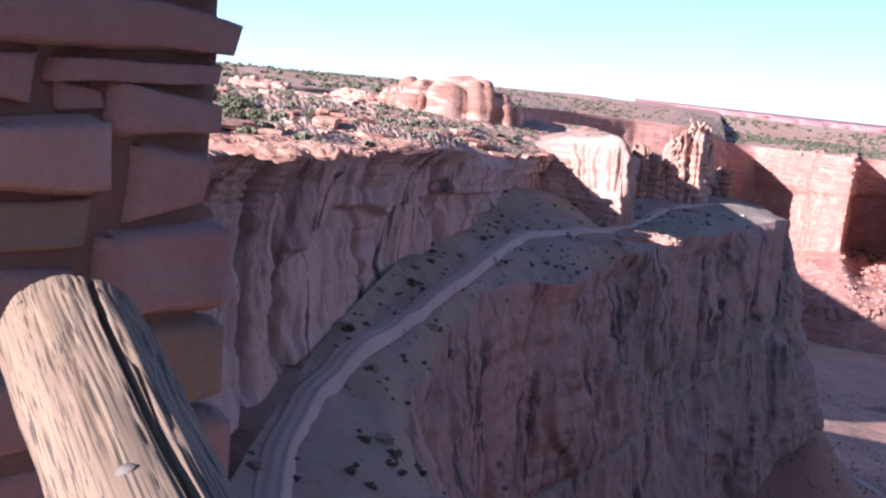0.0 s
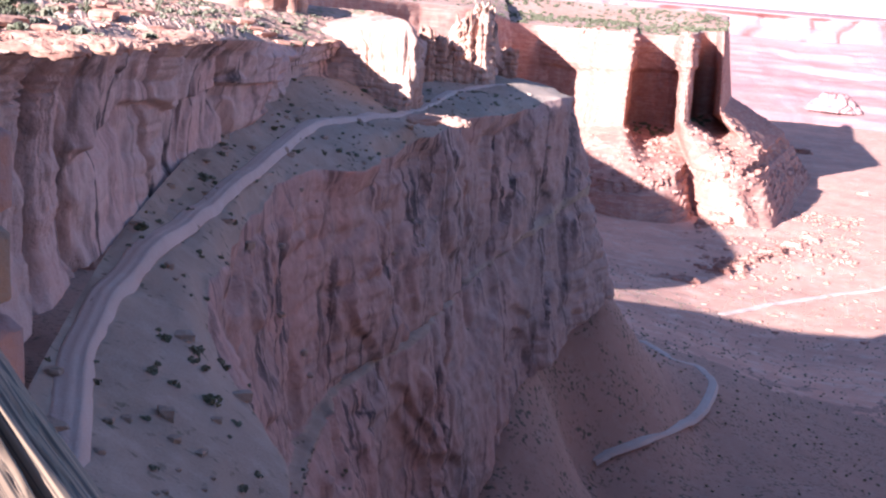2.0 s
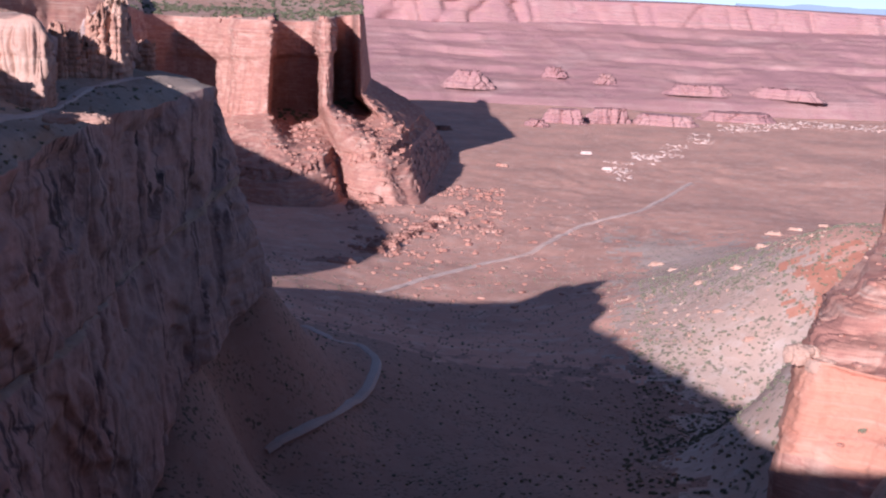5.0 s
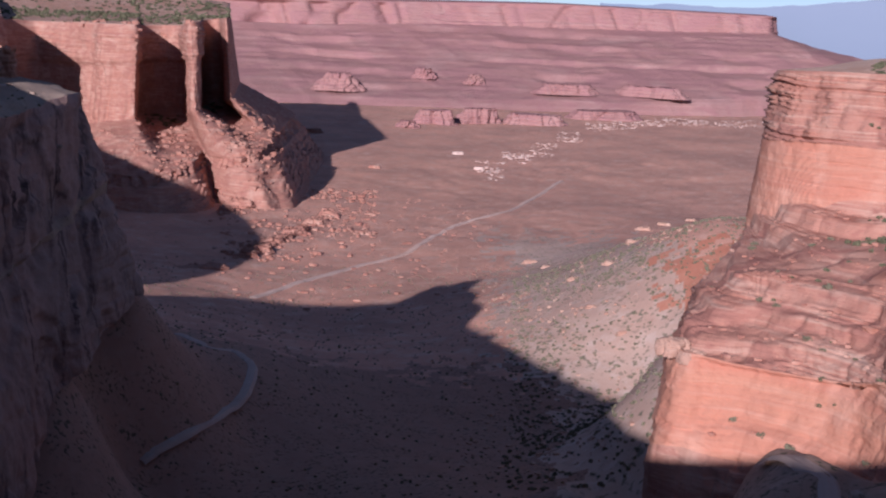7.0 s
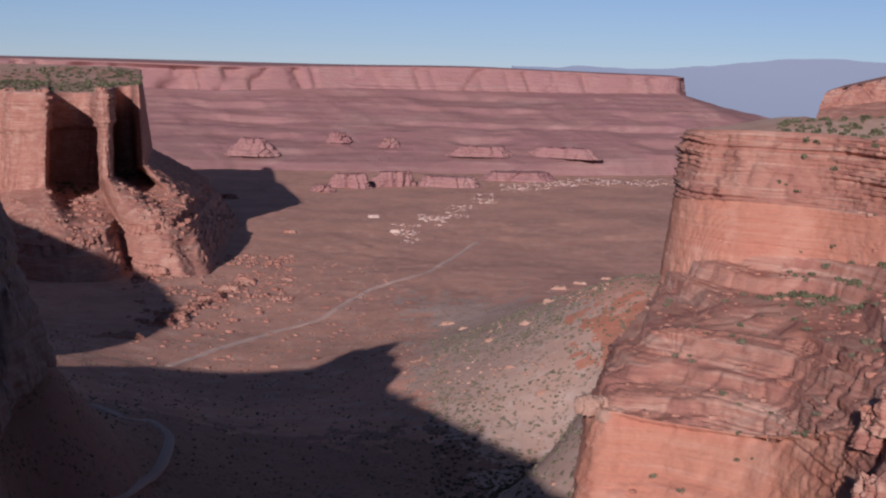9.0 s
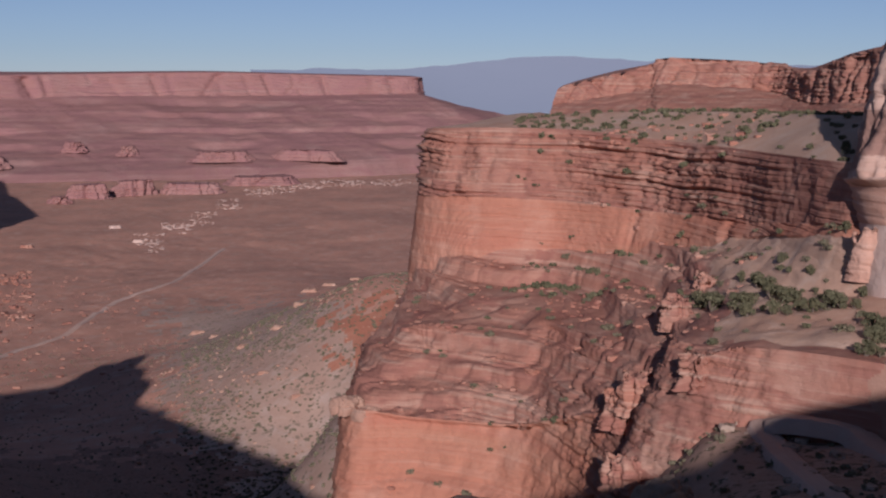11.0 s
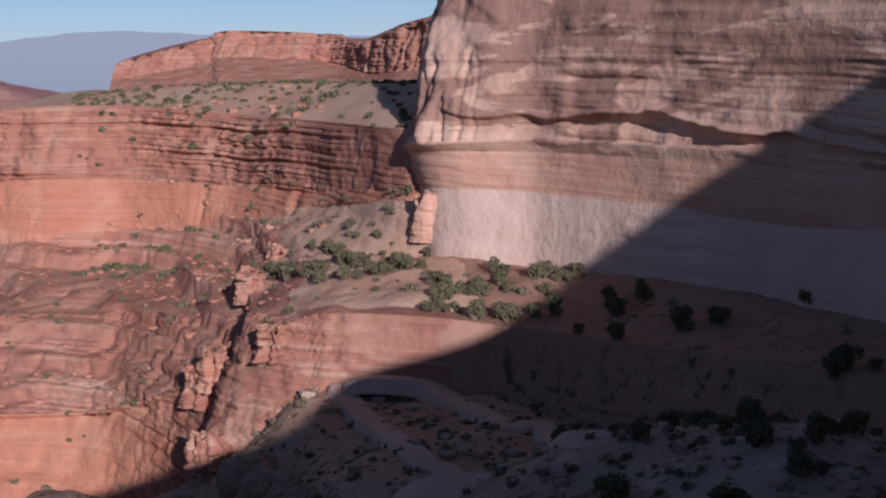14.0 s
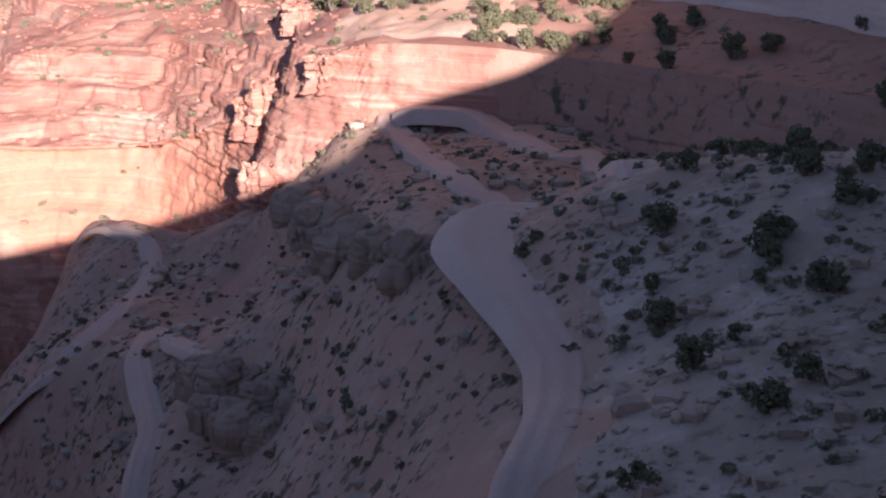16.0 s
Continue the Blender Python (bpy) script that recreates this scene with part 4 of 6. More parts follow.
def ground_height(xy):
    z = ground_level(xy)
    p = np.column_stack([xy, z])
    az = np.degrees(np.arctan2(xy[:, 0], xy[:, 1]))
    d = np.hypot(xy[:, 0], xy[:, 1])
    behind = np.maximum(np.clip((-20 - az) / 5, 0, 1), np.clip((az - 96) / 10, 0, 1)) * np.clip((1400 - d) / 300, 0, 1)
    z = z * (1 - behind) - 13.5 * behind
    near = np.clip((700 - d) / 300, 0, 1)
    z = z + near * (1 - 0.75 * np.clip((az - 50) / 6, 0, 1)) * (1.6 * fbm(p, 16, 4) + 2.2 * fbm(p, 60, 2)) + (1 - near) * (3.5 * fbm(p, 300, 4) + 0.9 * ridged(p, 70, 3) * np.clip(fbm(p + 9.0, 240, 2), 0, 1) + 0.7 * fbm(p, 24, 3) + 0.6 * np.clip(1.4 * fbm(p + 77.0, 420, 2), 0, 1) * (ledges(z + 6 * fbm(p, 130, 3), 9, 0.2) - z - 6 * fbm(p, 130, 3)) * np.clip((d - 1100) / 400, 0, 1))
    return z


az_line = np.concatenate([np.linspace(-180, -22, 40), np.linspace(-21, 4, 60), np.linspace(4.1, 86, 700), np.linspace(91, 180, 30)])
d_line = np.concatenate([np.geomspace(28, 700, 330), np.geomspace(703, 4960, 330)])
aa, dd = np.meshgrid(az_line, d_line)
gx, gy = (dd * np.sin(np.radians(aa))).ravel(), (dd * np.cos(np.radians(aa))).ravel()
gz = ground_height(np.column_stack([gx, gy]))
near_rows = int((d_line < 430).sum())
ground = grid_mesh("ground", np.column_stack([gx, gy, gz]), len(d_line), len(az_line), [SCREE, PLAIN, BOWL_SOIL, PALE_SLOPE, TALUS, MOUND, SHADE_EARTH], [0] * near_rows + [1] * (len(d_line) - 1 - near_rows))
face_az, face_d = bearing(np.column_stack([gx, gy])), np.hypot(gx, gy)
wander = fbm(np.column_stack([gx, gy, gz]), 14, 4)
mix_az = face_az + wander * 1.6
kind = np.where(face_d < 430 + 25 * wander, 2, 1)
kind = np.where((mix_az > 66.3) & (face_d < 165 + 8 * wander), 3, kind)
slope_at = np.degrees(np.arctan2(gz, face_d))
# shade-toned earth deepens the near valley where the shadow lies
kind = np.where((kind == 1) & (face_d < 960 + 60 * wander) & (mix_az < 35.5), 6, kind)
kind = np.where((kind != 6) & (mix_az > 32.6) & (mix_az < 46) & (slope_at < -9.6 + 0.5 * wander) & (face_d > 430), 5, kind)
kind = np.where((mix_az > 39.6) & (mix_az < 47) & (slope_at > -12.6) & (slope_at < -8.7 - 0.4 * (43 - mix_az)) & (face_d > 430), 4, kind)
# the same shade-toned earth under the headland
kind = np.where((mix_az < 16) & (face_d < 900), 6, kind)
kind = kind.reshape(len(d_line), len(az_line))[:-1, :-1].ravel()
ground.data.polygons.foreach_set("material_index", kind.astype(np.int32))
struct(ground, "red desert valley floor with scattered brush and broken slopes", "ground")


# ---- the lookout's own mesa, which goes on behind and rises to one side ----
def home_shape(p, n, sec, v):
    d = np.hypot(p[:, 0], p[:, 1])
    k = np.clip((d - 12) / 40, 0, 1)
    up = np.zeros_like(p)
    up[:, 2] = (sec < 2) * (0.05 * fbm(p, 0.8, 3) + k * 0.5 * fbm(p, 9, 3))
    return up + column_push(p, n, 18, 1.5, 1.5, 6, 0.6, 0.6, 0.05) * ((sec == 2) * k * np.minimum(v * 6, 1))[:, None]


rim = np.array([(-36, 90, -9), (-30, 62, -9), (-24, 42, -8.5), (-16, 24, -5.8), (-3.2, 7.5, -2.2), (0.3, 4.3, -1.95), (1.5, 2.0, -1.8), (1.9, -0.6, -1.7),
                (4.8, -9.3, 1.2), (13.1, -17.9, 4.5), (24.7, -25.6, 7), (34, -35, 16), (48, -49.6, 20.5), (64.6, -67, 32), (75, -78, 44), (82, -86, 52), (150, -75, 60), (175, -35, 60)])
drop = np.array([(-16, 101, -47), (-10, 74, -49), (-3, 54, -53), (4, 34, -56), (9, 18, -58), (10, 11, -60), (11, 7, -60), (12, 4, -58),
                 (15, -1, -56), (22, -8, -54), (34, -14, -50), (46, -24, -48), (60, -38, -46), (76, -54, -44), (86, -64, -42), (96, -74, -40), (150, -55, -38), (170, -20, -36)])
away = np.array([-0.719, -0.695, 0])
home = loft("lookout_mesa", [rim + away * 160 + (0, 0, -1), rim + away * np.array([30] * 4 + [8, 7, 6, 6, 8] + [30] * 9)[:, None] + (0, 0, 0.05), rim, drop],
            [(20, 0), (24, 0), (50, 1)], [2, 1.5, 1, 0.4, 0.15, 0.15, 0.15, 0.3, 0.6, 0.8, 1, 1, 1, 1.5, 2, 2, 3], [TOP, WALL], home_shape)
struct(home, "sandy sandstone rim of the lookout above a sheer drop", "cliff")

# ---- helpers for things ----
from mathutils.bvhtree import BVHTree


def surface_of(ob):
    me = ob.data
    co = np.empty(len(me.vertices) * 3, np.float32)
    me.vertices.foreach_get("co", co)
    idx = np.empty(len(me.loops), np.int32)
    me.loops.foreach_get("vertex_index", idx)
    return BVHTree.FromPolygons(co.reshape(-1, 3).tolist(), idx.reshape(-1, 4).tolist())


SURFACES = {ob.name: surface_of(ob) for ob in (plateau, promontory, terrace, ground, upland, back_land, mesa)}


def drop_on(x, y, names):
    """The height of the highest of the named surfaces under a place."""
    best = None
    for k in names:
        hit = SURFACES[k].ray_cast(Vector((x, y, 150)), Vector((0, 0, -1)))
        if hit[0] is not None and (best is None or hit[0].z > best[0]):
            best = (hit[0].z, hit[1])
    return best if best else (-300.0, Vector((0, 0, 1)))


def aim(az, el, names):
    """Where the sight line of that bearing and slope from the lookout meets one of the named surfaces."""
    way = Vector(polar(az, el, 1.0)).normalized()
    hits = [h for h in (SURFACES[k].ray_cast(Vector((0, 0, 0)), way) for k in names) if h[0] is not None]
    return min(hits, key=lambda h: h[3])[0] if hits else way * 1000


def mesh_object(name, bm, mat, parent=None, label="", smooth=True):
    me = bpy.data.meshes.new(name)
    bm.to_mesh(me)
    bm.free()
    for m in mat if isinstance(mat, (list, tuple)) else [mat]:
        me.materials.append(m)
    if smooth:
        me.polygons.foreach_set("use_smooth", [True] * len(me.polygons))
    ob = new(name, me)
    if parent:
        ob.parent = parent
    return tagged(ob, label)


# ---- roads ----
def road(points, width, names, label, lift=0.12, size=0.72, sink=1.2, widths=None, mat=None):
    """A graded dirt road along points, laid on the named surfaces with soft wheel ruts and verges that run into the slope."""
    line = rail(points, size) if len(points[0]) == 3 else np.array([aim(a, e, names)[:] for a, e in points])
    seg = np.linalg.norm(np.diff(line, axis=0), axis=1)
    counts = [max(4, int(s / 1.5)) for s in seg]
    mid = spline(line, counts)
    across = np.interp(np.arange(len(mid)), np.cumsum([0] + counts), widths or [width] * len(line))
    across = np.convolve(np.pad(across, 8, mode="edge"), np.ones(17) / 17, mode="valid")
    tan = np.gradient(mid[:, :2], axis=0)
    tan /= np.linalg.norm(tan, axis=1, keepdims=True) + 1e-9
    side = np.column_stack([tan[:, 1], -tan[:, 0]])
    h = np.array([max(drop_on(*(m[:2] + s * k * width * 0.5), names)[0] for k in (-0.8, 0, 0.8)) for m, s in zip(mid, side)])
    if len(points[0]) == 2:
        h = np.clip(h, mid[:, 2] - 2.5, mid[:, 2] + 1.5)
    for _ in range(10):
        h[1:-1] = 0.5 * h[1:-1] + 0.25 * (h[:-2] + h[2:])
    h[:6] -= np.linspace(1.6, 0, 6)
    h[-6:] -= np.linspace(0, 1.6, 6)
    rows = []
    prof = [(-0.75, -sink), (-0.5, -0.1), (-0.36, 0.0), (-0.25, -0.12), (-0.12, 0.03), (0.0, 0.06), (0.12, 0.03), (0.25, -0.12), (0.36, 0.0), (0.5, -0.1), (0.75, -sink)]
    for o, dz in prof:
        wob = 0.06 * width * value_noise(np.column_stack([mid[:, :2] / 9, np.full(len(mid), o * 7)])) * (abs(o) > 0.4)
        rows.append(np.column_stack([mid[:, :2] + side * (o * across + wob)[:, None], h + lift + dz]))
    ob = grid_mesh("road", np.vstack(rows), len(prof), len(mid), [mat or DIRT], [0] * (len(prof) - 1))
    return tagged(ob, label, "road", kind="structure")


SHELF = ("promontory", "ground")
road([(-5.9, -21), (-5.6, -18.5), (-5.37, -16.2), (-4.41, -13.8), (-3.11, -12.3), (-1.32, -10.9), (0.0, -9.7), (1.32, -8.5), (3.06, -6.9), (3.94, -6.2), (5.3, -5.9), (6.74, -5.66), (8.0, -5.35), (9.0, -4.95), (9.6, -4.5), (10.8, -4.15), (12.4, -3.95)], 3.4, SHELF, "pale graded dirt road along a rocky shelf", lift=0.3, sink=2.0)
road([(62.0, -33), (63.4, -29.8), (64.7, -27.0), (64.9, -24.9), (63.6, -22.9), (62.4, -20.9), (61.9, -19.7), (62.6, -18.5), (64.4, -18.05)], 4.4, ("ground",), "pale dirt road widening before a hairpin turn", lift=0.25, widths=[3.6, 3.6, 3.7, 3.9, 4.6, 6.5, 10.0, 11.0, 5.0])
road([(62.6, -18.3), (62.0, -18.0), (60.9, -17.4), (59.3, -16.1), (58.0, -14.95), (57.5, -14.4), (58.4, -14.15), (59.8, -14.2), (61.4, -14.4), (63.1, -15.2), (64.6, -15.9), (66.4, -16.3), (68.5, -16.6)], 4.2, ("ground", "terraced_cliff"), "pale dirt hairpin under a red cliff", lift=0.7, sink=2.6)
road([(44.6, -31), (45.3, -28.4), (46.2, -26.2), (45.9, -23.4), (46.7, -22.3), (48.0, -23.1), (49.2, -24.2), (50.6, -24.6)], 3.2, ("ground",), "dirt hairpin bend in a shaded bowl", lift=0.25)
road([(39.5, -25.2), (41.0, -24.1), (42.9, -22.8), (45.6, -21.0), (46.9, -19.7), (46.7, -18.5), (45.6, -17.95), (44.3, -18.0)], 3.6, ("ground", "terraced_cliff"), "reddish dirt road climbing under a cliff", lift=0.25)
road([(17.2, -19.15), (17.7, -18.9), (19.3, -18.1), (20.8, -17.25), (21.6, -16.5), (21.9, -15.4), (21.1, -14.8), (19.9, -14.55), (18.6, -14.0)], 5.0, ("ground",), "dirt track curving over a shaded talus slope", lift=0.5, sink=2.0)
road([(21.81, -12.55), (23.95, -11.83), (26.33, -11.13), (27.77, -10.76), (28.72, -10.3), (30.37, -9.3), (32.51, -8.62), (33.68, -7.98), (34.83, -7.2)], 6.0, ("ground",), "thin pale track across the valley floor", lift=0.9, mat=TRACK)

# ---- rock knobs ----
def knob(name, at, size, mats, label, seed=0, squash=0.6, shape=1.0, turn=0.0, category="rock"):
    """A weathered outcrop: a rounded block cut by joints and bedding."""
    nu, nv = 96, 44
    u, v = np.meshgrid(np.linspace(0, 2 * np.pi, nu), np.linspace(0.0, 1.0, nv))
    ang = (v * 0.62) * np.pi
    ca, sa_ = np.sign(np.cos(ang)) * np.abs(np.cos(ang)) ** 0.7, np.sin(ang) ** 0.6
    cu, su = np.sign(np.cos(u)) * np.abs(np.cos(u)) ** 0.75, np.sign(np.sin(u)) * np.abs(np.sin(u)) ** 0.75
    p = np.stack([sa_ * cu * size[0], sa_ * su * size[1], ca * size[2]], -1).reshape(-1, 3)
    c, s = math.cos(radians(turn)), math.sin(radians(turn))
    p = np.column_stack([p[:, 0] * c - p[:, 1] * s, p[:, 0] * s + p[:, 1] * c, p[:, 2]])
    n = p / (np.array(size) ** 2)
    n /= np.linalg.norm(n, axis=1, keepdims=True) + 1e-9
    w = p + np.array(at) + seed * 37.0
    m = min(size)
    d = shape * m * (0.22 * fbm(w, m * 1.3, 3, 0.8) - 0.3 * cracks(w, m * 1.0, 0.16, 0.3) + 0.05 * (steps(w[:, 2], m * 0.3) - 0.5))
    p = p + n * d[:, None] + np.array(at)
    p = p.reshape(nv, nu, 3)
    p[:, -1] = p[:, 0]
    ob = grid_mesh(name, p.reshape(-1, 3), nv, nu, mats, [0] * (nv - 1))
    return tagged(ob, label, category)


def tower(name, at, size, mats, label, seed=0, turn=0.0, taper=0.15, flute=(4.0, 0.8), bed=(2.0, 0.3), rough=0.4, blunt=0.6, dome=0.12, nu=150, nv=54, category="rock", group=""):
    """A butte or pillar of bedded rock on its base at: upright flutes, beds that stand out, and an uneven top."""
    top = 12
    u, h = np.meshgrid(np.linspace(0, 2 * np.pi, nu), np.concatenate([np.zeros(top), np.linspace(0, 1, nv)]))
    r = np.concatenate([np.linspace(0.02, 0.96, top), np.ones(nv)])[:, None] * (1 - taper * (1 - h))
    cu, su = np.sign(np.cos(u)) * np.abs(np.cos(u)) ** blunt, np.sign(np.sin(u)) * np.abs(np.sin(u)) ** blunt
    x, y, z = r * cu * size[0], r * su * size[1], (1 - h) * size[2]
    c, s = math.cos(radians(turn)), math.sin(radians(turn))
    p = np.stack([x * c - y * s, x * s + y * c, z], -1).reshape(-1, 3)
    out = p.copy()
    out[:, 2] = 0
    out /= np.linalg.norm(out, axis=1, keepdims=True) + 1e-6
    w = p + np.array(at) + seed * 37.0
    side = np.clip((np.arange(top + nv) - top + 3) / 3, 0, 1).repeat(nu)
    d = -flute[1] * (1.6 * cracks(w, flute[0], 0.2, 0.08) + 0.5) + flute[1] * 0.8 * fbm(w, flute[0] * 2.2, 2, 0.2)
    d += bed[1] * (steps(w[:, 2] + 0.3 * bed[0] * fbm(w, bed[0] * 5, 2, 0.4), bed[0]) - 0.5 + 0.6 * steps(w[:, 2], bed[0] * 0.37)) + rough * fbm(w, flute[0] * 0.6, 4)
    p = p + out * (d * side)[:, None]
    rim = np.concatenate([np.linspace(0, 1, top) ** 2, np.zeros(nv)]).repeat(nu)
    fall = np.clip(1 - h.ravel() * 5, 0, 1)
    p[:, 2] += fall * (dome * size[2] * (0.7 * fbm(w, max(size[:2]) * 0.5, 3) - rim))
    p = (p + np.array(at)).reshape(top + nv, nu, 3)
    p[:, -1] = p[:, 0]
    ob = grid_mesh(name, p.reshape(-1, 3), top + nv, nu, mats, [0] * (top + nv - 1))
    return tagged(ob, label, category, group)


def knob_at(az, el, dist, *rest, **more):
    return knob("rock_outcrop", polar(az, el, dist * 0.72).tolist(), *rest, **more)


dome_label = "rounded tan sandstone dome standing on the plateau"
knob_at(0.35, -1.62, 722, (24, 15, 14), [TAN], dome_label, seed=1, shape=0.9, turn=8)
knob_at(-1.35, -1.5, 712, (11, 9, 8), [TAN], dome_label, seed=3, shape=0.9)
knob_at(2.9, -1.6, 730, (6, 6, 6.5), [TAN], "dark rounded sandstone block beside a dome", seed=4)
knob_at(-3.6, -1.45, 725, (12, 8, 5), [TAN], "low sandstone ledge among desert brush", seed=5)
knob_at(-7.5, -1.4, 740, (13, 8, 5), [TAN], "low sandstone ledge among desert brush", seed=6)
knob_at(-10.5, -1.35, 760, (9, 8, 6), [TAN], "low sandstone ledge among desert brush", seed=7)
castle = "weathered sandstone butte of jointed pillars at the end of a headland"
for k, (a, crest, foot, d, wide, deep, flute, turn) in enumerate([
        (10.80, -0.98, -4.05, 835, 6.2, 8.0, (6.0, 1.2), -32), (10.25, -1.28, -4.05, 828, 3.4, 5.0, (5.0, 0.8), -20), (9.86, -1.50, -4.1, 826, 3.0, 4.0, (4.0, 0.7), 5),
        (9.55, -2.45, -4.1, 822, 2.2, 3.0, (4.0, 0.6), -10), (11.25, -1.75, -4.05, 842, 3.0, 5.0, (5.0, 0.8), -25)]):
    base = polar(a, foot, d * 0.72)
    tower("rock_butte", base.tolist(), (wide, deep, d * 0.72 * math.tan(radians(crest)) - base[2]), [TAN], castle, seed=10 + k, turn=turn, taper=0.30, flute=flute, bed=(3.2, 0.8), rough=0.8, blunt=0.75, dome=0.22)
for k, (a, crest, d, wide) in enumerate([(8.5, -2.05, 800, 5.0), (9.1, -2.25, 812, 5.0), (11.9, -2.5, 895, 6.0)]):
    base = polar(a, -4.3, d * 0.72)
    tower("rock_butte", base.tolist(), (wide, 5.0, d * 0.72 * math.tan(radians(crest)) - base[2]), [TAN], "low wall of jointed sandstone behind the headland's butte", seed=25 + k, turn=-a, taper=0.2, flute=(5.0, 0.9), bed=(2.6, 0.7), rough=0.6, dome=0.15)
knob_at(9.3, -5.72, 600, (10.5, 4.5, 2.0), [PALE_ROCK], "low pale slab of rock beside the shelf road", seed=21, shape=1.2, turn=-10)
knob_at(8.05, -4.2, 676, (3.2, 3.2, 8), [PALE_ROCK], "slender pale sandstone spire beside the road", seed=20)
knob_at(20.0, -11.6, 2000, (26, 16, 13), [RED], "flat red rock lit at the edge of the shadow", seed=31, shape=1.2)
knob_at(18.9, -11.55, 1990, (30, 14, 7), [RED], "flat red rock lit at the edge of the shadow", seed=32)

# outcrops along the plateau's rim
RIM_AZ, RIM_EL, RIM_D = (-8.7, -6.8, -5, -2.2, 1.2, 3.5, 6.0), (-4.05, -3.66, -3.67, -3.15, -2.75, -2.35, -1.75), (200, 224, 250, 325, 430, 560, 735)
for k in range(6):
    a = -8.2 + k * 1.2 + 0.55 * math.sin(k * 5.1)
    d = float(np.interp(a, RIM_AZ, RIM_D)) + 5 + 7 * (0.5 + 0.5 * math.sin(k * 2.7))
    r = 1.3 + 1.8 * (0.5 + 0.5 * math.sin(k * 3.9 + 1)) + d * 0.003
    knob_at(a, float(np.interp(a, RIM_AZ, RIM_EL)) * (1 - 6 / d) - 0.05, d, (r * 2.4, r * 1.3, r * 0.35), [TAN], "weathered tan outcrop on the plateau's rim", seed=120 + k, turn=40 * math.sin(k * 1.7), shape=1.3)

# ---- the stone pillar ----
STONE = soil("pillar_stone", (0.36, 0.235, 0.20), (0.30, 0.20, 0.175), (0.45, 0.32, 0.28), None, 0.05)
STONE_PALE = soil("pillar_stone_pale", (0.45, 0.30, 0.255), (0.39, 0.265, 0.225), (0.54, 0.40, 0.345), None, 0.05)
STONE_OLIVE = soil("pillar_stone_lichen", (0.29, 0.215, 0.155), (0.25, 0.175, 0.135), (0.36, 0.28, 0.21), None, 0.05)
MORTAR = soil("mortar", (0.22, 0.14, 0.11), (0.18, 0.115, 0.09), (0.27, 0.18, 0.14), None, 0.03)
EDGE, ALONG, OUT = Vector((-0.473, 3.165, 0)), Vector((-0.53, -0.848, 0)), Vector((0.848, -0.53, 0))
pillar = tagged(new("stone_pillar"), "rough stone masonry pillar in shade beside a timber rail", "pillar")
pillar.location = (EDGE.x, EDGE.y, -1.9)


def stone(u0, u1, z0, z1, proud, mat, seed, depth=0.42, name="stone"):
    """One quarried block of the pillar: broken faces and worn arrises."""
    bm = bmesh.new()
    rnd = random.Random(seed)
    skew = [rnd.uniform(-0.012, 0.012) for _ in range(8)]
    bmesh.ops.create_cube(bm, size=1)
    bmesh.ops.subdivide_edges(bm, edges=bm.edges[:], cuts=9, use_grid_fill=True)
    w, h = u1 - u0, z1 - z0
    for vt in bm.verts:
        q = vt.co * 2
        r = Vector([math.copysign(1 - (1 - abs(c)) ** 1.0, c) for c in q])
        edge = sum(abs(c) > 0.99 for c in q)
        u = (u0 + u1) / 2 + r.x * w / 2
        y = proud - depth / 2 + r.y * depth / 2
        z = (z0 + z1) / 2 + r.z * h / 2
        worn = 0.014 if edge == 2 else 0.03 if edge == 3 else 0
        u -= math.copysign(worn, q.x) * (abs(q.x) > 0.99)
        z -= math.copysign(worn, q.z) * (abs(q.z) > 0.99)
        y -= worn * (q.y > 0.99)
        z += skew[0] * q.x + skew[1] * q.x * q.z * 2
        u += skew[2] * q.z * 1.5
        s = Vector((u * 9 + seed * 3, y * 9, z * 9))
        k = noise.fractal(s, 1.0, 2.0, 4)
        j = noise.noise(s * 0.35)
        u += 0.010 * k + 0.034 * j * (abs(q.x) > 0.9)
        z += 0.006 * noise.noise(s * 0.8 + Vector((5, 5, 5))) + 0.012 * noise.noise(s * 0.3 + Vector((9, 2, 5)))
        y += 0.009 * k + 0.015 * j
        p = EDGE + ALONG * u + OUT * y
        vt.co = Vector((p.x, p.y, z)) - pillar.location
    return mesh_object(name, bm, mat, pillar)


BLOCKS = [(0.015, 0.95, 0.115, 0.24, 0.03, STONE), (0.01, 0.95, -0.022, 0.112, 0.035, STONE), (0.04, 0.555, -0.088, -0.03, 0.02, STONE), (0.565, 0.95, -0.135, -0.045, 0.0, STONE), (0.385, 0.535, -0.155, -0.092, -0.01, STONE),
          (0.03, 0.375, -0.198, -0.095, 0.02, STONE), (0.37, 0.95, -0.31, -0.166, 0.03, STONE_PALE), (0.045, 0.325, -0.375, -0.212, 0.005, STONE), (0.40, 0.95, -0.44, -0.325, 0.0, STONE_OLIVE), (-0.045, 0.385, -0.60, -0.39, 0.02, STONE),
          (0.40, 0.95, -0.66, -0.455, -0.01, STONE), (-0.07, 0.245, -0.835, -0.615, 0.0, STONE_OLIVE), (0.27, 0.95, -0.86, -0.675, 0.0, STONE), (-0.11, 0.24, -1.08, -0.85, 0.01, STONE), (0.26, 0.95, -1.10, -0.88, 0.0, STONE), (-0.12, 0.45, -1.5, -1.10, 0.01, STONE), (0.47, 0.95, -1.5, -1.12, 0.01, STONE), (-0.12, 0.95, -2.0, -1.52, 0.02, STONE)]
for i, (a, b, c, d, e, m) in enumerate(BLOCKS):
    stone(a, b, c, d, e, m, i + 1)
stone(0.03, 0.93, -2.0, 0.20, -0.018, MORTAR, 99, 0.36, "mortar_core")

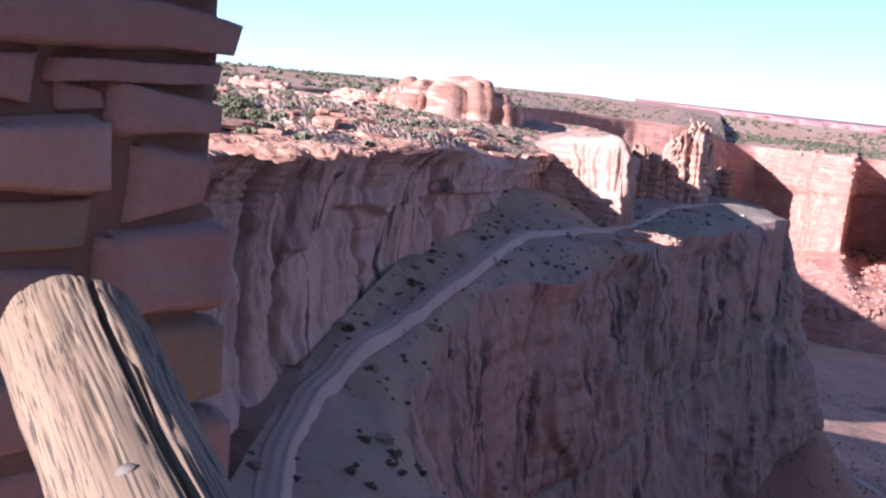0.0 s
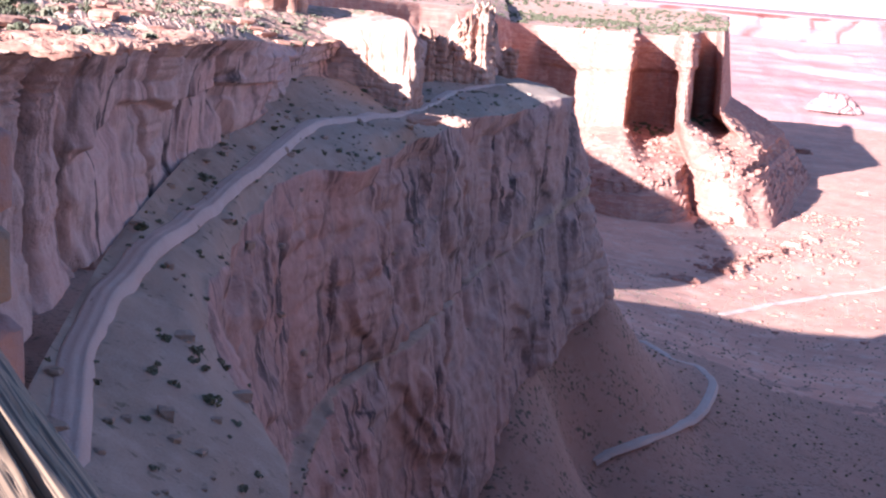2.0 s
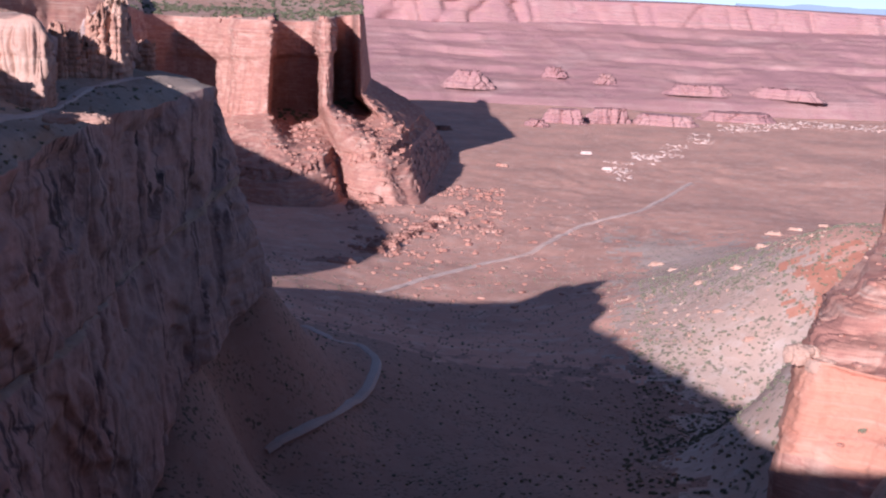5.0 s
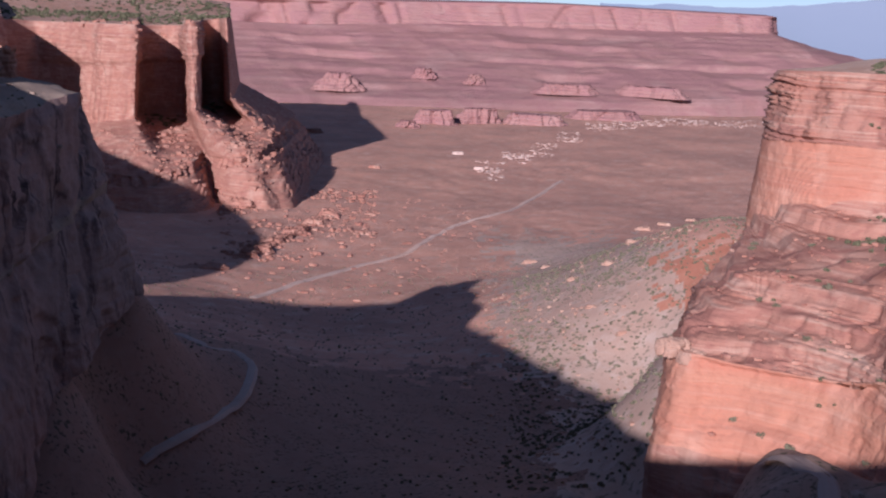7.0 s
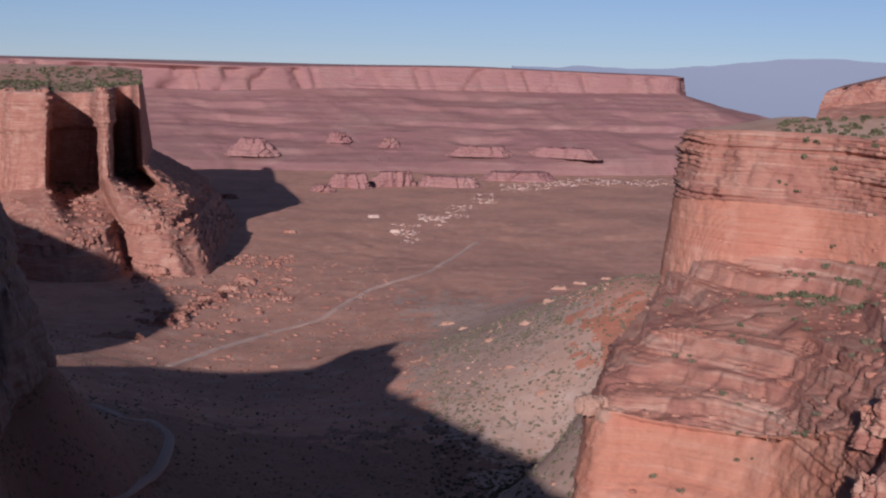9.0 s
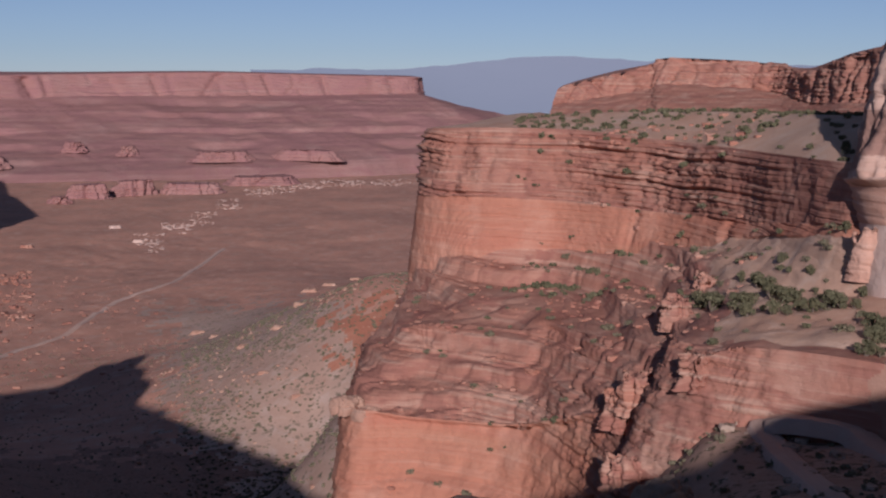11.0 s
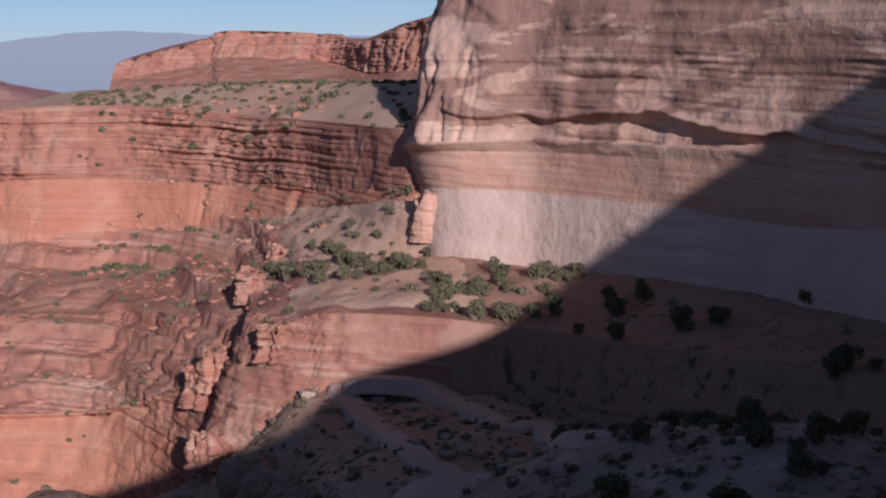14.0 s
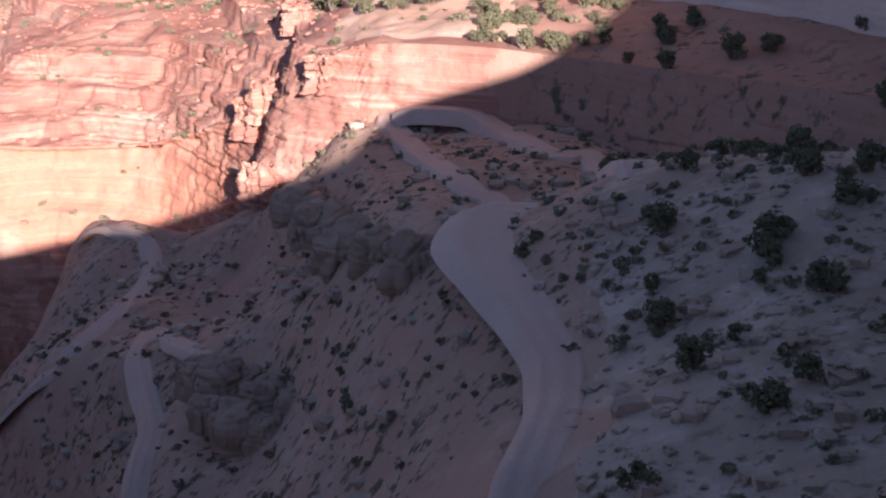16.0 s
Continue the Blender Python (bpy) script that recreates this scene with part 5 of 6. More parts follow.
# ---- the timber rail ----
def wood():
    m, t, p = material("weathered_timber")
    tex = node(t, "ShaderNodeTexCoord")
    far_map = node(t, "ShaderNodeMapping", {0: tex.outputs["Object"], 3: (0.5, 30, 30)}).outputs[0]
    fine_map = node(t, "ShaderNodeMapping", {0: tex.outputs["Object"], 3: (1.1, 240, 240)}).outputs[0]
    g = node(t, "ShaderNodeTexNoise", {"Vector": far_map, "Scale": 1.0, "Detail": 5, "Roughness": 0.6, "Distortion": 0.25}).outputs[0]
    f = node(t, "ShaderNodeTexNoise", {"Vector": fine_map, "Scale": 1.0, "Detail": 3, "Roughness": 0.55, "Distortion": 0.15}).outputs[0]
    c = mix(t, ramp(t, g, grey(0.35, 0.65)), (0.20, 0.124, 0.07), (0.295, 0.195, 0.115))
    c = mix(t, ramp(t, f, grey(0.53, 0.60, 0, 0.85)), c, (0.062, 0.042, 0.028))
    t.links.new(c, p.inputs["Base Color"])
    p.inputs["Roughness"].default_value = 0.85
    b = bump(t, g, 0.3, 0.008)
    b = bump(t, f, -0.5, 0.004, b)
    t.links.new(b, p.inputs["Normal"])
    return m


TIMBER = wood()
BOLT_STEEL, bt, bp = material("dull_steel")
bp.inputs["Base Color"].default_value = (0.20, 0.155, 0.12, 1)
bp.inputs["Metallic"].default_value, bp.inputs["Roughness"].default_value = 0.1, 0.8
LOG_A = Vector(polar(-14.42, -12.0, 2.62))
LOG_B = Vector(polar(-11.35, -18.5, 1.82))
axis = LOG_B - LOG_A
axis.z = -0.03
long = 2.6
rail_ob = tagged(new("timber_rail"), "weathered grey round timber rail with a deep split along it", "railing")
rail_ob.matrix_world = Matrix.Translation(LOG_A) @ axis.to_track_quat("X", "Z").to_matrix().to_4x4()
bm = bmesh.new()
NA, NL = 200, 160
rings = []
for i in range(NL + 1):
    x = long * i / NL
    ring = []
    for k in range(NA):
        a = 2 * math.pi * k / NA
        r = 0.132 * (1 - 0.2 * min(1.0, x)) * (1 + 0.03 * math.sin(2 * a + 1) + 0.02 * math.sin(3 * a + x * 1.3))
        wander = 0.10 * noise.noise(Vector((x * 1.2, 3, 0)))
        split = math.exp(-(((a - (math.pi / 2 - 0.10 - 0.14 * math.exp(-x / 0.25)) - 0.5 * wander) / 0.05) ** 4)) * min(1, 0.15 + x * 1.6)
        second = math.exp(-(((a - (math.pi / 2 - 0.22) + wander) / 0.035) ** 2)) * min(1, max(0, x - 0.25))
        checks = abs(noise.noise(Vector((x * 0.7, math.cos(a) * 9, math.sin(a) * 9))))
        checks2 = abs(noise.noise(Vector((x * 1.1 + 7, math.cos(a) * 21, math.sin(a) * 21))))
        r -= 0.075 * split + 0.028 * second + 0.004 * max(0, 1 - checks / 0.06) + 0.005 * max(0, 1 - checks2 / 0.07)
        cap = 1.0
        if x < 0.05:
            cap = 1 - 0.14 * (1 - x / 0.05) ** 2
        lump = 0.006 * noise.noise(Vector((x * 3, math.cos(a) * 2, math.sin(a) * 2)))
        ring.append(bm.verts.new((x + 0.015 * noise.noise(Vector((a * 2, 1, 1))) * (x < 0.02), (r + lump) * cap * math.cos(a), (r + lump) * cap * math.sin(a))))
    rings.append(ring)
for i in range(NL):
    for k in range(NA):
        bm.faces.new((rings[i][k], rings[i][(k + 1) % NA], rings[i + 1][(k + 1) % NA], rings[i + 1][k]))
bm.faces.new(rings[0])
bm.faces.new(rings[-1][::-1])
log = mesh_object("log", bm, TIMBER, rail_ob)
for bx, ba, br in ((1.02, 2.02, 0.015), (0.11, 2.45, 0.006)):
    bm = bmesh.new()
    bmesh.ops.create_cone(bm, segments=20, radius1=br, radius2=br * 0.75, depth=0.008, cap_ends=True)
    bmesh.ops.bevel(bm, geom=bm.edges[:], offset=0.002, segments=2, affect="EDGES")
    bolt = mesh_object("bolt", bm, BOLT_STEEL, rail_ob, "small dull steel bolt head")
    bolt.matrix_local = Matrix.Translation((bx, 0.134 * (1 - 0.2 * bx) * math.cos(ba), 0.134 * (1 - 0.2 * bx) * math.sin(ba))) @ Matrix.Rotation(math.pi / 2 - ba, 4, "X").inverted()
post_bm = bmesh.new()
bmesh.ops.create_cone(post_bm, segments=28, radius1=0.11, radius2=0.10, depth=1.35, cap_ends=True)
post = mesh_object("post", post_bm, TIMBER, rail_ob)
post.matrix_local = Matrix.Translation((long - 0.15, 0, -0.7))

# ---- desert plants ----
def leafy(name, base, tip):
    m, t, p = material(name)
    geo = node(t, "ShaderNodeNewGeometry")
    n = noise_at(t, place(t), 0.8, 3)
    c = mix(t, geo.outputs["Random Per Island"], base, tip)
    c = mix(t, ramp(t, n, grey(0.35, 0.7, 0, 0.5)), c, (0.14, 0.115, 0.06))
    t.links.new(c, p.inputs["Base Color"])
    p.inputs["Roughness"].default_value = 0.8
    p.inputs["Specular IOR Level"].default_value = 0.2
    return m


GREEN = leafy("juniper_green", (0.10, 0.105, 0.058), (0.185, 0.18, 0.105))
SAGE = leafy("sage_green", (0.17, 0.16, 0.10), (0.27, 0.245, 0.165))
BARK, kt, kp = material("grey_bark")
kt.links.new(mix(kt, noise_at(kt, place(kt, (6, 6, 1)), 2.0), (0.12, 0.09, 0.065), (0.22, 0.18, 0.14)), kp.inputs["Base Color"])
kp.inputs["Roughness"].default_value = 0.9


def tufts(bm, lumps, count, size, rnd):
    """Small folded leaf sprays over the outside of a few lumps."""
    for _ in range(count):
        c, r = rnd.choice(lumps)
        d = Vector((rnd.gauss(0, 1), rnd.gauss(0, 1), rnd.gauss(0.25, 0.8))).normalized()
        p = Vector(c) + d * r * rnd.uniform(0.55, 1.08)
        if p.z < 0.04:
            p.z = 0.04 + rnd.random() * 0.05
        t = d.cross(Vector((rnd.uniform(-1, 1), rnd.uniform(-1, 1), rnd.uniform(-1, 1)))).normalized()
        b = d.cross(t)
        s = size * rnd.uniform(0.6, 1.4)
        k = [bm.verts.new(p + o) for o in (t * s, b * s * 0.8 + d * s * 0.5, -t * s, -b * s * 0.7 + d * s * 0.3)]
        bm.faces.new((k[0], k[1], k[2]))
        bm.faces.new((k[0], k[2], k[3]))


def juniper(seed, lumps, stems):
    rnd = random.Random(seed)
    tree = new("juniper_tree")
    bm = bmesh.new()
    for (x, y, z) in stems:
        prev = None
        for i in range(5):
            f = i / 4
            c = Vector((x * f + 0.06 * math.sin(3 * f + seed), y * f + 0.05 * math.sin(4 * f), z * f - 0.12 * (i == 0)))
            r = 0.09 * (1 - 0.75 * f)
            ring = [bm.verts.new(c + Vector((r * math.cos(q), r * math.sin(q), 0))) for q in [2 * math.pi * k / 6 for k in range(6)]]
            if prev:
                for k in range(6):
                    bm.faces.new((prev[k], prev[(k + 1) % 6], ring[(k + 1) % 6], ring[k]))
            prev = ring
    mesh_object("trunk", bm, BARK, tree)
    bm = bmesh.new()
    tufts(bm, lumps, 620, 0.085, rnd)
    mesh_object("crown", bm, GREEN, tree, smooth=False)
    return tree


def bush_bm(seed, count=150, size=0.10):
    rnd = random.Random(seed)
    bm = bmesh.new()
    lumps = [((rnd.uniform(-0.35, 0.35), rnd.uniform(-0.35, 0.35), rnd.uniform(0.15, 0.35)), rnd.uniform(0.2, 0.36)) for _ in range(5)]
    tufts(bm, lumps, count, size, rnd)
    return bm


def shrub(seed):
    return mesh_object("shrub", bush_bm(seed), SAGE if seed % 2 else GREEN, smooth=False)


JUNIPERS = [juniper(s, [((rnd.uniform(-0.45, 0.45), rnd.uniform(-0.45, 0.45), rnd.uniform(0.35, 1.05)), rnd.uniform(0.22, 0.42)) for _ in range(9)],
                    [(rnd.uniform(-0.4, 0.4), rnd.uniform(-0.4, 0.4), rnd.uniform(0.6, 1.0)) for _ in range(4)]) for s, rnd in [(s, random.Random(s * 11)) for s in (1, 2, 3)]]
SHRUBS = [shrub(s) for s in range(4)]
fresh = set(JUNIPERS + SHRUBS)
PICK = random.Random(5)


def plant(kinds, az, dist, size, names, label, group, category):
    x, y, _ = polar(az, 0, dist)
    z, n = drop_on(x, y, names)
    src = PICK.choice(kinds)
    s = size * PICK.uniform(0.75, 1.25)
    m = pose(x, y, z - 0.08 * s, 0, 0, PICK.uniform(0, 360))
    ob = src if src in fresh else copy_thing(src, m)
    fresh.discard(src)
    ob.matrix_basis = m
    ob.scale = (s, s * PICK.uniform(0.85, 1.15), s * PICK.uniform(0.8, 1.1))
    return tagged(ob, label, category, group)


def strew(kinds, count, az, dist, size, names, label, group, category, steep=0.45):
    """Plants at random within a stretch of bearings and distances, thicker in drifts, none on bare walls."""
    made = tries = 0
    while made < count and tries < count * 12:
        tries += 1
        a, d = PICK.uniform(*az), math.sqrt(PICK.uniform(dist[0] ** 2, dist[1] ** 2))
        x, y, _ = polar(a, 0, d)
        if noise.noise(Vector((x / 22, y / 22, 4.4))) < PICK.uniform(-0.7, 0.5):
            continue
        z, n = drop_on(x, y, names)
        if abs(n.z) < steep:
            continue
        plant(kinds, a, d, PICK.uniform(*size), names, label, group, category)
        made += 1


BENCH = ("terraced_cliff", "ground")
strew(JUNIPERS, 40, (54.5, 61.5), (252, 318), (1.2, 3.0), BENCH, "dark green juniper on a sandy bench", "junipers on the bench", "tree", 0.75)
strew(JUNIPERS, 70, (61.5, 78), (216, 266), (1.3, 3.0), ("terraced_cliff",), "dark green juniper on a sandy bench", "junipers on the bench", "tree")
strew(JUNIPERS, 46, (67, 84), (135, 195), (1.3, 3.0), BENCH, "dark juniper in deep shade below a cliff", "junipers in the shade", "tree", 0.3)
strew(SHRUBS, 90, (41, 56), (297, 414), (1.2, 2.6), BENCH, "low grey-green desert shrub on a red ledge", "shrubs on the ledges", "shrub")
strew(SHRUBS, 120, (54, 66), (238, 360), (1.0, 2.6), BENCH, "low grey-green desert shrub on pale sand", "shrubs on the ledges", "shrub")
strew(JUNIPERS, 34, (66.5, 84), (65, 135), (1.1, 2.6), ("ground",), "dark juniper on a shaded pale slope", "junipers on the slope", "tree", 0.3)
strew(SHRUBS, 70, (40, 70), (81, 234), (1.0, 2.2), ("ground",), "low dark shrub on shaded scree", "shrubs on the scree", "shrub", 0.3)
strew(SHRUBS, 90, (-8, 12), (126, 576), (1.2, 2.8), ("promontory",), "low dark shrub beside the shelf road", "shrubs on the shelf", "shrub", 0.6)
strew(JUNIPERS, 44, (-13, 7), (175, 360), (1.4, 2.8), ("plateau",), "green juniper on the sunlit plateau", "junipers on the plateau", "tree", 0.75)


def brush(name, count, az, dist, size, names, label, seed, steep=0.6, drift=40.0, mat=None, lift=0.0):
    """Brush too plentiful to count, joined into one."""
    rnd = random.Random(seed)
    shapes = []
    for s in range(5):
        bm = bush_bm(100 + s, 26, 0.26)
        bm.verts.index_update()
        shapes.append((np.array([v.co[:] for v in bm.verts]), [[v.index for v in f.verts] for f in bm.faces]))
        bm.free()
    verts, faces, base, made, tries = [], [], 0, 0, 0
    while made < count and tries < count * 6:
        tries += 1
        a, d = rnd.uniform(*az), math.sqrt(rnd.uniform(dist[0] ** 2, dist[1] ** 2))
        x, y, _ = polar(a, 0, d)
        if noise.noise(Vector((x / drift, y / drift, seed))) < rnd.uniform(-0.6, 0.35):
            continue
        z, n = drop_on(x, y, names)
        if abs(n.z) < steep:
            continue
        v, f = shapes[rnd.randrange(5)]
        s, q = rnd.uniform(*size), rnd.uniform(0, 6.28)
        r = np.array([[math.cos(q), -math.sin(q), 0], [math.sin(q), math.cos(q), 0], [0, 0, rnd.uniform(0.7, 1.1)]])
        verts.append(v @ r.T * s + (x, y, z - 0.05 * s))
        faces.extend([[i + base for i in k] for k in f])
        base += len(v)
        made += 1
    me = bpy.data.meshes.new(name)
    me.from_pydata(np.vstack(verts).tolist(), [], faces)
    me.materials.append(mat or GREEN)
    return tagged(new(name, me), label, "brush", kind="stuff")


brush("plateau_brush", 800, (-17, 8), (166, 520), (0.9, 2.7), ("plateau",), "scattered grey-green brush over the sunlit plateau", 1, 0.75, 30.0, SAGE)
brush("tableland_brush", 1500, (-12, 12), (800, 2700), (2.5, 6.5), ("back_tableland",), "grey-green brush over the far tableland", 8, 0.75, 160.0)
brush("mesa_brush", 700, (11.5, 21), (2200, 3000), (4, 9), ("buttressed_mesa",), "grey-green brush over the distant mesa top", 9, 0.8, 220.0)
brush("bench_brush", 420, (47, 61), (375, 490), (1.0, 2.6), BENCH, "dark brush dotted over a pale bench", 2)
brush("valley_brush", 2400, (17, 43), (558, 1500), (0.7, 1.9), ("ground",), "low brush dotted over the valley floor", 3, 0.5, 90.0, SAGE)
brush("mound_brush", 2200, (33, 43), (620, 1350), (1.2, 3.0), ("ground",), "grey-green brush on a pale sunlit mound", 10, 0.5, 60.0, SAGE)
brush("scree_brush", 900, (-8, 15), (117, 576), (0.6, 1.5), ("promontory",), "tiny brush tufts on the scree shelf", 4, 0.6, 25.0, SAGE)
brush("slope_brush", 1200, (40, 84), (63, 243), (0.5, 1.4), ("ground",), "tiny brush tufts on the shaded slopes", 5, 0.3, 25.0, SAGE)

# ---- loose rock ----
def rubble(name, count, az, dist, size, names, label, mat, seed, drift=60.0, flat=0.7, steep=0.2):
    """Fallen blocks too plentiful to count, joined into one."""
    rnd = random.Random(seed)
    shapes = []
    for s in range(6):
        bm = bmesh.new()
        bmesh.ops.create_cube(bm, size=1)
        bmesh.ops.subdivide_edges(bm, edges=bm.edges[:], cuts=1, use_grid_fill=True)
        for vt in bm.verts:
            vt.co = vt.co * (0.75 + 0.25 / max(0.5, vt.co.length)) + 0.22 * Vector(noise.noise_vector(vt.co * 2 + Vector((s * 7, 0, 0))))
        bm.verts.index_update()
        shapes.append((np.array([v.co[:] for v in bm.verts]), [[v.index for v in f.verts] for f in bm.faces]))
        bm.free()
    verts, faces, base, made, tries = [], [], 0, 0, 0
    while made < count and tries < count * 6:
        tries += 1
        a, d = rnd.uniform(*az), math.sqrt(rnd.uniform(dist[0] ** 2, dist[1] ** 2))
        x, y, _ = polar(a, 0, d)
        if noise.noise(Vector((x / drift, y / drift, seed + 0.5))) < rnd.uniform(-0.5, 0.4):
            continue
        z, n = drop_on(x, y, names)
        if abs(n.z) < steep:
            continue
        v, f = shapes[rnd.randrange(6)]
        s, q = size[0] + (size[1] - size[0]) * rnd.random() ** 2.5, rnd.uniform(0, 6.28)
        k = np.diag([rnd.uniform(0.8, 1.5), rnd.uniform(0.7, 1.2), flat * rnd.uniform(0.6, 1.2)])
        r = np.array([[math.cos(q), -math.sin(q), 0], [math.sin(q), math.cos(q), 0], [0, 0, 1]])
        verts.append(v @ k @ r.T * s + (x, y, z + 0.15 * s))
        faces.extend([[i + base for i in h] for h in f])
        base += len(v)
        made += 1
    me = bpy.data.meshes.new(name)
    me.from_pydata(np.vstack(verts).tolist(), [], faces)
    me.materials.append(mat)
    return tagged(new(name, me), label, "rubble", kind="stuff")


rubble("valley_rubble", 380, (20, 32), (1250, 2050), (1.2, 5), ("ground",), "broken red rock strewn over the valley floor", RED, 11, 120.0, 0.45)
rubble("cone_rubble", 700, (14.8, 23), (1850, 2180), (1.5, 7.5), ("buttressed_mesa",), "fallen red blocks over the talus cones", RED, 19, 90.0, 0.8, 0.3)
rubble("talus_rubble", 800, (20.5, 27), (1500, 2120), (0.8, 5.5), ("ground",), "broken red blocks below the distant mesa", RED, 18, 130.0, 0.8)
rubble("scrub_rubble", 900, (31, 43), (650, 1350), (0.7, 2.4), ("ground",), "pale broken rock on a brushy mound", PALE_ROCK, 12, 80.0)
rubble("bowl_rubble", 600, (40, 72), (75, 250), (0.3, 2.0), ("ground",), "grey fallen blocks on shaded scree", PALE_SLOPE, 13, 22.0)
rubble("slope_rubble", 400, (66, 84), (60, 140), (0.3, 1.3), ("ground",), "pale fallen blocks on a shaded slope", PALE_SLOPE, 14, 18.0)
rubble("shelf_rubble", 500, (-7, 14), (120, 600), (0.4, 2.0), ("promontory",), "small fallen blocks along the shelf", SCREE, 15, 25.0)
rubble("plateau_rubble", 420, (-15, 6), (165, 480), (0.8, 5.0), ("plateau",), "pale slabs of bare rock on the plateau", TAN, 16, 35.0, 0.3)
rubble("ledge_rubble", 420, (41, 57), (270, 430), (0.4, 1.8), ("terraced_cliff",), "red blocks lying on the ledges", BENCH_ROCK, 17, 18.0, 0.6, 0.8)
for k in range(11):
    a0 = 31.2 + k * 1.1
    d0 = float(np.interp(a0, (31.2, 32.9, 33.8, 35.7, 38.0, 42.6), (2450, 2770, 2965, 3450, 3700, 3800))) + 40 * math.sin(k * 2.1)
    rubble("white_ledge", 80, (a0, a0 + 1.15), (d0 - 110, d0 + 150), (1.5, 6), ("ground",), "pale weathered ledges along a bench rim", WHITE, 40 + k, 70.0, 0.3)

# buttes and tables on the far valley floor
SURFACES["far_tableland"] = surface_of(far)
butte = "low flat-topped butte of banded red rock on the far valley floor"
for k, (a, e, wide, deep, high, taper, mat) in enumerate([
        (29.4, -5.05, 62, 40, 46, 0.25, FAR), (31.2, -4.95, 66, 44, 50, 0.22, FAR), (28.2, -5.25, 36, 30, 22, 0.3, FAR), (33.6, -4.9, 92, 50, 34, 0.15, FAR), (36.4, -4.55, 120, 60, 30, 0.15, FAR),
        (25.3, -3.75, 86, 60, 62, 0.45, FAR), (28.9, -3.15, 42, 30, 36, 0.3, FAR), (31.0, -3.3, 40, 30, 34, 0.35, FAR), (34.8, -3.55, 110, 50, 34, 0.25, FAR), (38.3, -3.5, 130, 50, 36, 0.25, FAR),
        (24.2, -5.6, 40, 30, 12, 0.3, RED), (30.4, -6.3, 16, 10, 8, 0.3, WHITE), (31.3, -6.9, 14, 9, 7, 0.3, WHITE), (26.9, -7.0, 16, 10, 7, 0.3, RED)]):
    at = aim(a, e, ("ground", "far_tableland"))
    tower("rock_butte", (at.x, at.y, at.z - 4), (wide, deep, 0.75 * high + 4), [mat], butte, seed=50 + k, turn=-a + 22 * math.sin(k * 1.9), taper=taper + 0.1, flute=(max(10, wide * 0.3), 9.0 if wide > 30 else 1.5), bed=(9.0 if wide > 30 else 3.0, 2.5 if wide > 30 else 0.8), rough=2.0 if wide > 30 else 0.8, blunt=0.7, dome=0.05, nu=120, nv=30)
blocky = "broken outcrop of red rock below the distant mesa"
for k in range(30):
    a, e = 20.6 + 4.6 * ((k * 0.618) % 1.0), -8.6 - 2.3 * ((k * 0.381 + 0.2) % 1.0)
    at = aim(a, e, ("ground", "buttressed_mesa"))
    r = 5 + 9 * ((k * 0.277) % 1.0)
    tower("rock_outcrop", (at.x, at.y, at.z - 2), (r * 1.7, r * 0.8, r * 0.55 + 2), [RED], blocky, seed=140 + k, turn=-a + 50 * math.sin(k * 2.3), taper=0.35, flute=(r * 0.5, 1.3), bed=(3.0, 1.0), rough=1.4, blunt=0.8, dome=0.3, nu=60, nv=16, group="outcrops below the mesa")
pale = "pale ledge of rock on the crest of a brushy mound"
for k, (a, e, r) in enumerate([(33.7, -10.7, 7), (34.4, -10.85, 5), (37.1, -10.55, 6), (38.4, -9.05, 9), (39.2, -8.8, 8), (40.3, -8.55, 7), (38.0, -9.6, 6), (35.6, -11.3, 5), (36.4, -12.4, 4), (37.8, -13.4, 4)]):
    at = aim(a, e, ("ground",))
    tower("rock_outcrop", (at.x, at.y, at.z - 1.5), (r * 1.5, r * 0.7, r * 0.4 + 1.5), [PALE_ROCK], pale, seed=200 + k, turn=-a + 40 * math.sin(k * 3.1), taper=0.35, flute=(r * 0.5, 1.0), bed=(1.6, 0.7), rough=0.9, blunt=0.8, dome=0.3, nu=60, nv=16, group="ledges on the mound")

for k, (a, e, r, mat) in enumerate([(52.5, -13.3, 4.5, BENCH_ROCK), (51.8, -14.0, 4.0, BENCH_ROCK), (54.0, -9.9, 3.6, RED), (53.6, -10.3, 3.2, BENCH_ROCK), (51.9, -16.6, 3.6, BENCH_ROCK), (54.8, -12.2, 3.0, RED), (55.0, -8.6, 2.6, BENCH_ROCK)]):
    at = aim(a, e, ("terraced_cliff",))
    tower("rock_outcrop", (at.x, at.y, at.z - 3), (r * 1.3, r * 1.2, r * 1.1 + 3), [mat], "jointed red block wedged in a cleft of the cliff", seed=230 + k, turn=-a + 30 * math.sin(k * 2.1), taper=0.3, flute=(r * 0.7, 0.9), bed=(1.6, 0.5), rough=0.8, blunt=0.75, dome=0.25, nu=80, nv=26, group="blocks in the cleft")

at = aim(61.5, -7.7, ("terraced_cliff",))
tower("rock_outcrop", (at.x, at.y, at.z - 2), (5.0, 4.0, 10.0), [BUFF], "pale block of rock at the foot of the tall wall", seed=250, turn=-55, taper=0.35, flute=(7.0, 0.35), bed=(2.8, 0.3), rough=0.5, blunt=0.85, dome=0.25)

